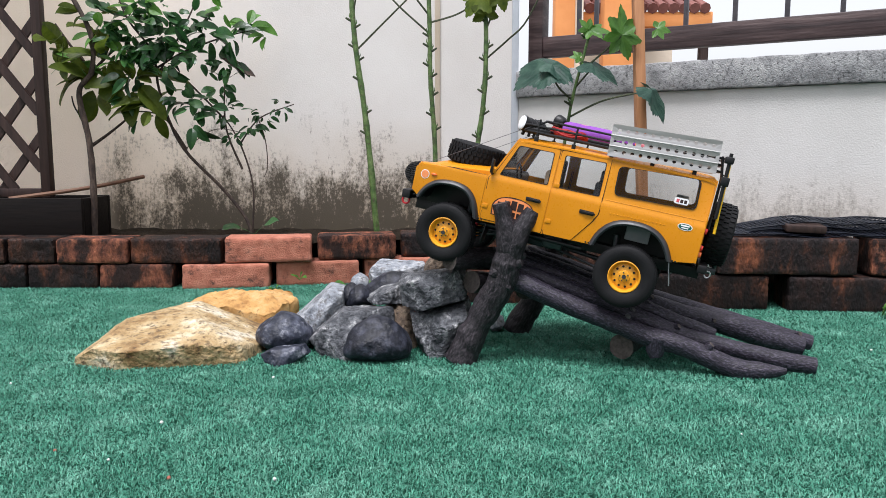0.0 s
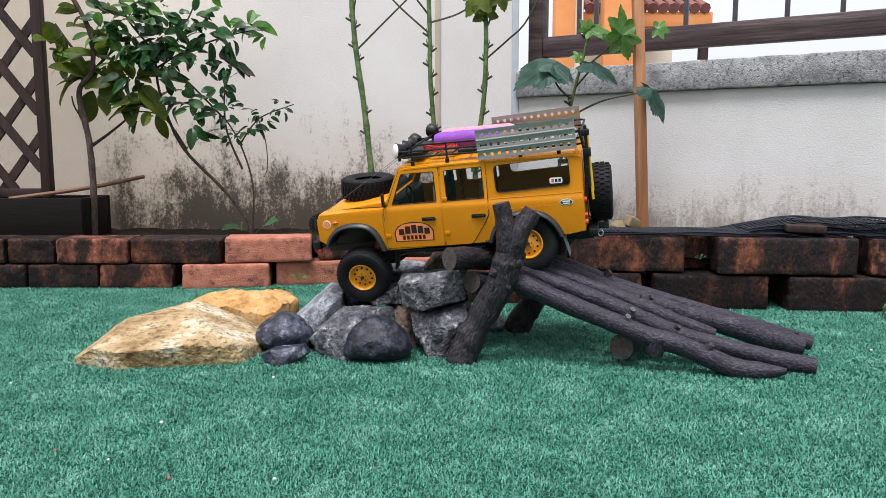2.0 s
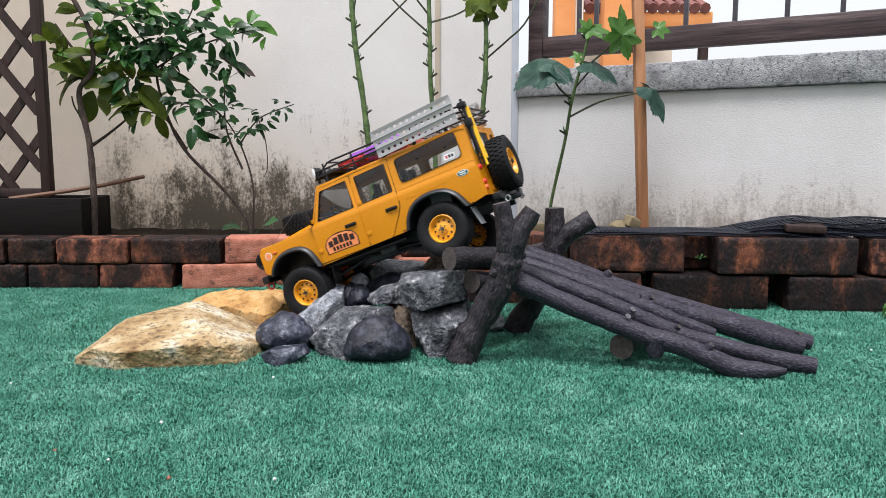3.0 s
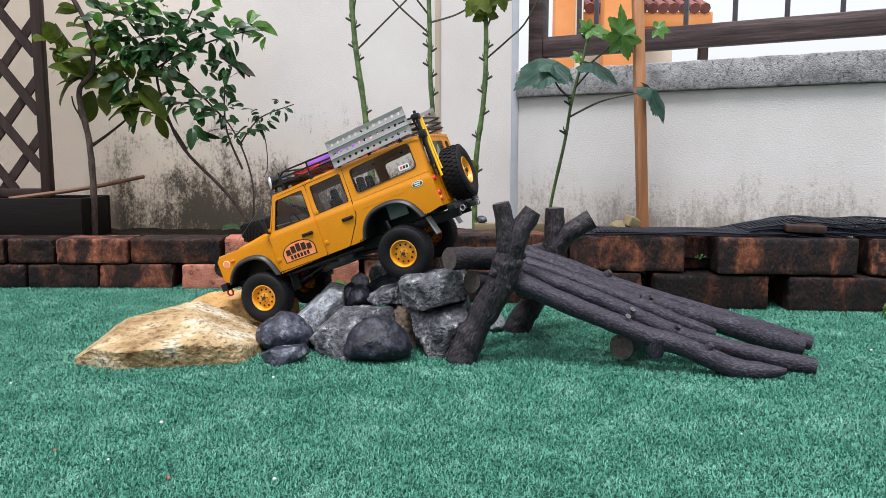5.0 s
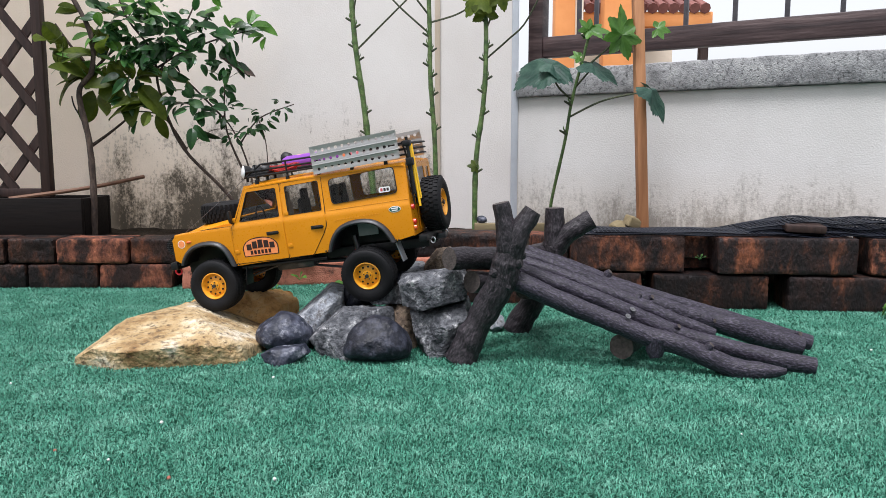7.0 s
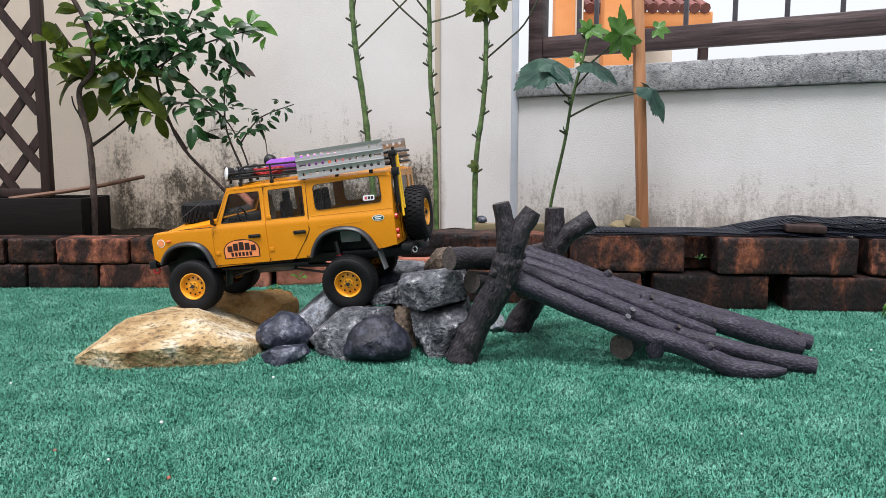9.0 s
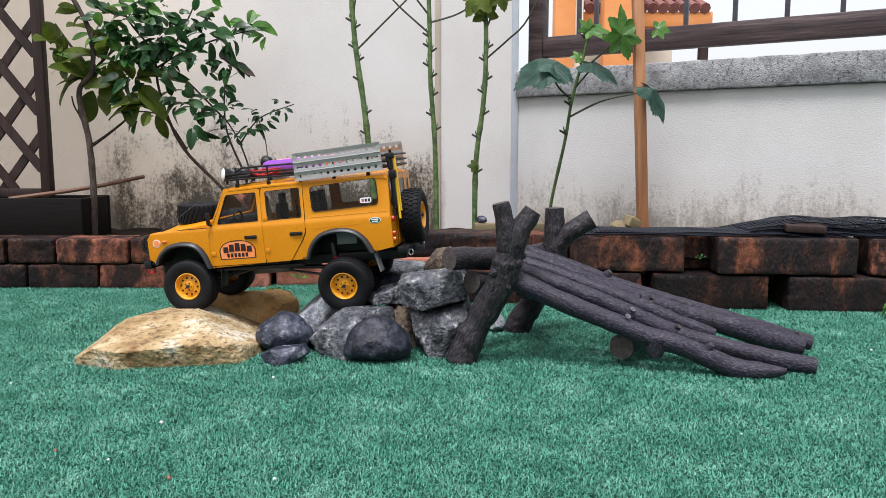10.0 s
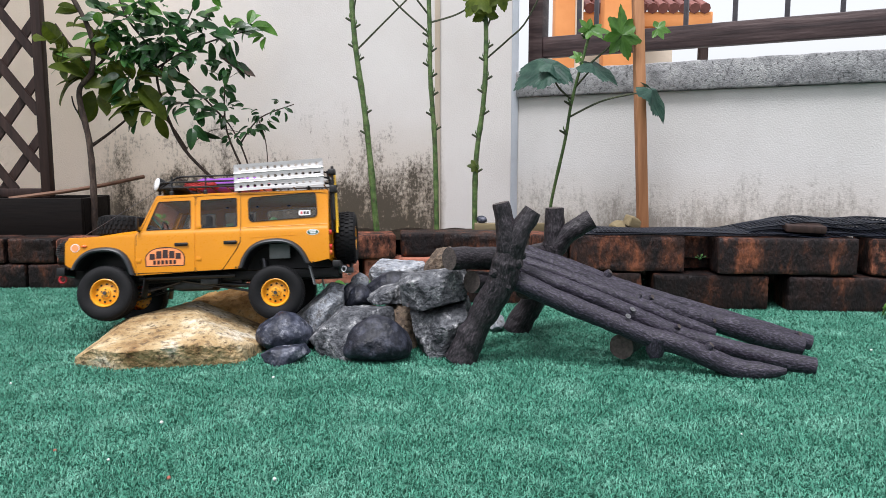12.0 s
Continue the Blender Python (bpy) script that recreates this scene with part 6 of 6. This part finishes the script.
road_wheels = {}
for key in ("front_near", "rear_near", "front_far", "rear_far"):
    road_wheels[key] = wheel("wheel")
spare = wheel("spare_wheel", True)
spare.matrix_basis = Matrix.Translation(Vector((-118, 8, 93)) * MM) @ Matrix.Rotation(radians(90), 4, "Z")
bm = bmesh.new()
mm_box(bm, -112, -96, -2, 18, 83, 103, 2)
part("spare_bracket", bm, CAR_BLACK, car)
st = part("bonnet_tyre", tyre_mesh(True), RUBBER, car, "spare tyre lying on the bonnet", at=Matrix.Translation(Vector((283, 0, 127)) * MM) @ Matrix.Rotation(radians(-3.5), 4, "Y") @ Matrix.Rotation(radians(90), 4, "X"))
bm = bmesh.new()
bmesh.ops.create_cone(bm, cap_ends=True, segments=30, radius1=27 * MM, radius2=27 * MM, depth=20 * MM)
part("tyre_well", bm, CAR_BLACK, st, at=Matrix.Rotation(radians(90), 4, "X"))
axles = {}
for key in ("front", "rear"):
    bm = bmesh.new()
    mm_tube(bm, [(0, -72, 0), (0, 72, 0)], 5.5, 12)
    bmesh.ops.create_icosphere(bm, subdivisions=2, radius=1, matrix=Matrix.Translation((0, 0.016, 0)) @ Matrix.Diagonal((0.017, 0.013, 0.016, 1)))
    if key == "front":
        mm_tube(bm, [(16, -66, 2), (16, 66, 2)], 2.2, 8)
    axles[key] = part(key + "_axle", bm, DARK_METAL, car)

# ---- roof rack and its load ----
rack = part("roof_rack", bmesh.new(), CAR_BLACK, car, "black tubular roof rack")
bm = bmesh.new()
for zz in (184, 193.5, 203):
    pts = [(198, -70, zz), (198, 70, zz), (190, 77, zz), (-88, 77, zz), (-95, 70, zz), (-95, -70, zz), (-88, -77, zz), (190, -77, zz), (198, -70, zz)]
    if zz == 203:
        pts = [(x if x < 150 else x - 30, y, zz) for x, y, _ in pts]
    mm_tube(bm, pts, 1.7, 7)
for y in (-77, 77):
    for x in (176, 118, 60, 0, -60):
        mm_tube(bm, [(x, y, 176), (x, y, 204)], 1.7, 6)
        mm_box(bm, x - 3, x + 3, y - 2.5, y + 3, 168, 178, 1)
    mm_tube(bm, [(197, y * 0.95, 185), (165, y, 203)], 1.7, 6)
for x in range(-85, 195, 28):
    mm_tube(bm, [(x, -76, 184), (x, 76, 184)], 1.3, 6)
bmesh.ops.recalc_face_normals(bm, faces=bm.faces)
bm.to_mesh(rack.data)
bm.free()


def sand_plate():
    """Perforated recovery board in three bands, with raised ribs between."""
    holes = []
    for r, v in enumerate((7.5, 22.5, 38.5)):
        for k in range(12):
            u = -66 + k * 12
            if r == 1 and k in (0, 11):
                holes.append([(u - 6, v - 2), (u - 2, v - 1), (u + 2, v - 1), (u + 6, v - 2), (u + 6, v + 2), (u + 2, v + 1), (u - 2, v + 1), (u - 6, v + 2)])
            else:
                holes.append([(u + 2.8 * math.cos(a), v + 2.8 * math.sin(a)) for a in np.linspace(0, 2 * math.pi, 11)[:-1]])
    bm = sheet([(-77, 0), (77, 0), (77, 47), (-77, 47)], holes, lambda u, v, d: (u, d + 0.35 * math.cos(v * 2 * math.pi / 15.7), v), 1.2, [((0, v, 0), (0, 1, 0)) for v in (4, 12, 15.7, 19, 27, 31.4, 35, 43)])
    for v in (15.2, 31):
        mm_tube(bm, [(-77, 0.8, v), (77, 0.8, v)], 1.1, 6)
    return bm


for sgn in (1, -1):
    m = Matrix.Translation(Vector((-11.5, sgn * 88, 176)) * MM) @ Matrix.Rotation(radians(2.6), 4, "Y") @ Matrix.Rotation(radians(sgn * 3.0), 4, "X")
    if sgn < 0:
        m = m @ Matrix.Rotation(math.pi, 4, "Z")
    sp = part("sand_ladder", sand_plate(), ALUMINIUM, rack, "perforated aluminium recovery board", at=m, smooth=False)
for x, y, z, r, aim in ((206, 60, 194, 12.5, 38), (206, -60, 194, 12.5, -38), (205, 20, 193, 12.5, 0), (205, -20, 193, 12.5, 0), (172, -52, 210, 12, -30)):
    m = Matrix.Translation(Vector((x, y, z)) * MM) @ Matrix.Rotation(radians(aim), 4, "Z") @ Matrix.Rotation(radians(-8), 4, "Y")
    bm = bmesh.new()
    mm_tube(bm, [(-14, 0, 0), (-10, 0, 0), (0, 0, 0), (1, 0, 0)], [r * 0.5, r * 0.85, r, r], 20)
    mm_box(bm, -8, -4, -2, 2, -r - 5, -r + 3)
    lamp = part("spotlight", bm, CAR_BLACK, rack, "round black spotlight", at=m)
    bm = bmesh.new()
    bmesh.ops.create_uvsphere(bm, u_segments=20, v_segments=10, radius=1, matrix=Matrix.Translation((0.0008, 0, 0)) @ Matrix.Diagonal((0.0035, r * 0.93 * MM, r * 0.93 * MM, 1)))
    part("lens", bm, LAMP_WHITE, lamp, "white lens cover")
for y, z, r, mt, x0, x1, lab in ((6, 198, 14, PURPLE, 150, 36, "rolled purple foam mat"), (-30, 199, 14, PINK, 146, 20, "rolled pink foam mat")):
    bm = bmesh.new()
    line = [(x0 + (x1 - x0) * i / 15, y + 1.2 * math.sin(i), z) for i in range(16)]
    mm_tube(bm, line, [r * (0.8 if i in (0, 15) else 0.93 if i in (4, 10) else 1) for i in range(16)], 20)
    roll = part("foam_mat", bm, mt, rack, lab)
    if mt is PURPLE:
        bm = bmesh.new()
        mm_tube(bm, [(x1 + 5, y, z), (x1 - 2, y, z)], r * 0.86, 16)
        part("mat_end", bm, DECAL_FILL, roll, "orange end of the mat")
rng = random.Random(5)
for k in range(7):
    pts = []
    for i in range(22):
        a = 2 * math.pi * i / 21
        pts.append((132 + (26 + rng.uniform(-2, 2)) * math.cos(a) + k, 42 + (20 - k) * math.sin(a), 190 + k * 0.9 + 2.5 * math.sin(3 * a + k)))
    bm = bmesh.new()
    mm_tube(bm, pts, 1.3, 6)
    part("rope", bm, ROPE_RED, rack, "coiled red rope")
bm = bmesh.new()
mm_box(bm, 160, 195, -70, 66, 182, 190, 2)
part("black_bag", bm, CAR_BLACK, rack, "flat black bag behind the lamps")
bm = bmesh.new()
mm_tube(bm, [(100, 70, 187), (58, 70, 187)], 3.2, 8)
part("jack_handle", bm, CAR_BLACK, rack, "black tool strapped to the rail")
# tools on the tail
bm = bmesh.new()
for y in (58, 78):
    mm_tube(bm, [(-99, y, 100), (-98, y * 0.97, 176), (-92, y * 0.96, 206)], 1.8, 7)
for k in range(5):
    mm_tube(bm, [(-99, 58, 112 + k * 17), (-99, 78, 112 + k * 17)], 1.5, 6)
part("ladder", bm, CAR_BLACK, car, "black rear ladder")
bm = bmesh.new()
mm_tube(bm, [(-104, 83, 118), (-102, 81, 212)], 2.6, 8)
mm_box(bm, -109, -97, 76, 88, 165, 178, 1.5)
mm_box(bm, -108, -95, 74, 87, 197, 207, 2)
part("jack", bm, CAR_BLACK, car, "black high-lift jack on the tail")
for y, z0, z1 in ((76, 96, 196), (64, 108, 200)):
    bm = bmesh.new()
    mm_tube(bm, [(-108, y, z0), (-104, y - 2, z1)], 2.1, 10)
    part("tool_handle", bm, SHOVEL_YELLOW, car, "bright yellow tool handle")
# branch wires from wing to rack
for sgn in (1, -1):
    bm = bmesh.new()
    mm_tube(bm, [(346, sgn * 60, 99), (200, sgn * 62, 186)], 0.45, 5)
    part("branch_wire", bm, STEEL, car, "thin steel wire from wing to rack")
# ---- brick edging of the bed, brick by brick ----
def brick_mesh(l, d, h, mat, seed):
    rng = random.Random(seed)
    bm = bmesh.new()
    box(bm, -l / 2, l / 2, 0, d, 0, h, 0.006, 2)
    bmesh.ops.subdivide_edges(bm, edges=[e for e in bm.edges if e.calc_length() > 0.03], cuts=9, use_grid_fill=True)
    off = Vector((rng.uniform(0, 50), rng.uniform(0, 50), rng.uniform(0, 50)))
    for v in bm.verts:
        q = v.co * 38 + off
        worn = 0.0022 * noise.noise(q) - 0.003 * max(0.0, noise.noise(q * 2.1) - 0.15) + 0.001 * noise.noise(q * 4)
        v.co += Vector((v.co.x / l * 2, (v.co.y - d / 2) / d * 2, (v.co.z - h / 2) / h)) * worn
    return finish(bm, "brick", mat)


edging = empty("brick_edging", "two courses of loose old red bricks blackened by damp", "brick edging", kind="structure")


def lay(rows, z, h, line, k0):
    for k, (x0, x1, mat, push, turn) in enumerate(rows):
        xm = (x0 + x1) / 2
        ob = new("brick", brick_mesh(x1 - x0 - 0.003, 0.1, h - 0.002, mat, k0 + k))
        ob.parent = edging
        ob.matrix_basis = pose(xm, line(xm) + push, z, 0, 0, turn)


def left_line(x):
    return 1.858 if x < -0.545 else 1.858 + (x + 0.545) * 0.24


lay([(-1.6, -1.39, BRICK_BLACK, 0, 0), (-1.385, -1.17, BRICK_BLACK, 0, 0), (-1.165, -1.03, BRICK_BLACK, 0, 0), (-1.027, -0.853, BRICK_BLACK, 0.002, 0), (-0.85, -0.667, BRICK, 0.0, 0), (-0.643, -0.43, BRICK_RED, 0, 8), (-0.424, -0.212, BRICK_RED, 0.004, 12), (-0.207, -0.0, BRICK_RED, 0.01, 10), (0.005, 0.2, BRICK_BLACK, 0.0, 0)], 0.0, 0.064, left_line, 1)
lay([(-1.5, -1.29, BRICK, 0, 0), (-1.285, -1.08, BRICK_BLACK, 0, 0), (-1.076, -0.957, BRICK_BLACK, 0.003, 0), (-0.955, -0.776, BRICK, -0.002, 0), (-0.773, -0.547, BRICK_BLACK, 0.004, 0), (-0.542, -0.328, BRICK_RED, -0.004, 8), (-0.322, -0.118, BRICK, 0.004, 9), (-0.113, 0.11, BRICK_BLACK, 0.012, 4), (0.115, 0.27, BRICK_BLACK, 0.02, 0)], 0.064, 0.064, left_line, 30)


def right_line(x):
    return 1.63 - (x - 0.25) * 0.095


lay([(0.05, 0.185, BRICK_BLACK, 0.02, -5), (0.19, 0.432, BRICK, 0.01, -5), (0.45, 0.692, BRICK_BLACK, 0.0, -5), (0.727, 0.97, BRICK_BLACK, -0.002, -5), (0.98, 1.22, BRICK_BLACK, 0, -5)], 0.0, 0.078, right_line, 60)
lay([(0.0, 0.14, BRICK_BLACK, 0.03, -5), (0.19, 0.272, BRICK, 0.02, -5), (0.275, 0.522, BRICK_BLACK, 0.015, -5), (0.528, 0.61, BRICK_BLACK, 0.075, -5), (0.578, 0.868, BRICK_BLACK, -0.004, -5), (0.89, 1.13, BRICK, 0.0, -5)], 0.079, 0.08, right_line, 90)

# ---- the drive: seconds, place, turn, then the height of the left front and left rear hub on the springs, in millimetres ----
DRIVE = [
    (0.0, 0.2927, 1.1994, 0.1445, 1.4, -12.4, 161.8, 1, 5),
    (0.3, 0.2765, 1.2072, 0.1441, -3.8, -10.9, 162.9, -7, 20),
    (0.5, 0.2275, 1.2431, 0.1510, -5.8, -6.9, 164.7, -6, 27),
    (0.8, 0.1736, 1.2606, 0.1755, -7.7, 4.3, 160.3, -11, 21),
    (1.0, 0.1426, 1.2965, 0.1688, -7.9, 5.3, 164.6, -14, 26),
    (1.5, 0.1559, 1.2803, 0.1697, -8.7, 4.4, 162.9, -12, 30),
    (2.0, 0.1575, 1.3033, 0.1715, -9.6, 4.4, 166.7, -10, 30),
    (2.5, 0.1354, 1.2867, 0.1742, -11.9, 6.4, 162.2, -13, 34),
    (2.8, 0.0805, 1.3094, 0.1936, -7.7, 15.4, 161.3, -6, 37),
    (3.0, 0.0349, 1.3523, 0.1861, 0.2, 20.8, 161.1, -1, 20),
    (3.2, 0.0174, 1.3308, 0.1789, 4.3, 18.4, 157.1, -0, -3),
    (4.8, -0.0400, 1.3537, 0.1717, -1.5, 20.0, 161.5, 3, -4),
    (5.0, -0.0431, 1.3693, 0.1719, -2.6, 20.3, 162.3, 3, -4),
    (5.5, -0.0425, 1.3630, 0.1712, -1.7, 20.0, 162.2, 2, -5),
    (6.0, -0.0687, 1.3713, 0.1674, -1.8, 18.9, 163.6, 3, -5),
    (6.5, -0.0621, 1.3644, 0.1661, -1.5, 19.0, 163.4, 5, -5),
    (6.8, -0.0935, 1.3730, 0.1439, 0.7, 10.6, 166.5, 2, -10),
    (7.0, -0.1124, 1.3687, 0.1383, -2.1, 8.0, 167.6, 3, -8),
    (7.2, -0.1124, 1.3657, 0.1376, -1.7, 8.0, 167.6, 4, -9),
    (8.8, -0.1430, 1.3680, 0.1262, -0.5, 6.5, 168.9, 6, -13),
    (9.0, -0.1488, 1.3752, 0.1257, -2.0, 5.5, 169.8, 3, -10),
    (9.5, -0.1630, 1.3949, 0.1192, -0.9, 5.1, 172.3, 4, -12),
    (10.0, -0.1570, 1.3771, 0.1213, -1.6, 4.9, 170.5, 4, -10),
    (10.2, -0.1805, 1.3710, 0.1098, 4.6, 3.7, 172.7, 6, -12),
    (10.5, -0.2187, 1.3769, 0.0990, 4.3, 1.6, 175.7, 6, -11),
    (11.0, -0.2309, 1.3682, 0.0870, 5.2, -0.1, 176.8, 7, -9),
    (11.5, -0.2307, 1.3674, 0.0870, 5.0, -0.0, 176.5, 7, -9),
    (11.8, -0.2602, 1.3761, 0.0828, 10.3, -0.1, 180.8, 4, -10),
    (12.0, -0.2906, 1.3696, 0.0826, 12.1, 1.8, 182.5, 5, -4),
]


def motions():
    walk(car, [(r[0], pose(*r[1:7])) for r in DRIVE])
    ts = [r[0] for r in DRIVE]
    way = [0.0]
    for a, b in zip(DRIVE, DRIVE[1:]):
        fwd = pose(*a[1:7]).to_3x3() @ Vector((1, 0, 0))
        way.append(way[-1] + (Vector(b[1:4]) - Vector(a[1:4])).dot(fwd))
    steps = [i / 10 for i in range(121)]
    for key, x, col in (("front", 284, 7), ("rear", -2, 8)):
        rows, spin = [], {1: [], -1: []}
        for t in steps:
            near = float(np.interp(t, ts, [r[col] for r in DRIVE]))
            far = max(-18.0, min(24.0, 4 - 0.6 * near))
            tilt = math.atan2(near - far, 164)
            m = Matrix.Translation(Vector((x, 0, (near + far) / 2)) * MM) @ Matrix.Rotation(tilt, 4, "X")
            rows.append((t, m))
            roll = float(np.interp(t, ts, way)) / 0.047
            for sgn in (1, -1):
                turn = Matrix.Rotation(roll, 4, "Y")
                flip = Matrix.Identity(4) if sgn > 0 else Matrix.Rotation(math.pi, 4, "Z")
                spin[sgn].append((t, m @ Matrix.Translation((0, sgn * 0.08, 0)) @ turn @ flip))
        walk(axles[key], rows)
        walk(road_wheels[key + "_near"], spin[1])
        walk(road_wheels[key + "_far"], spin[-1])


motions()
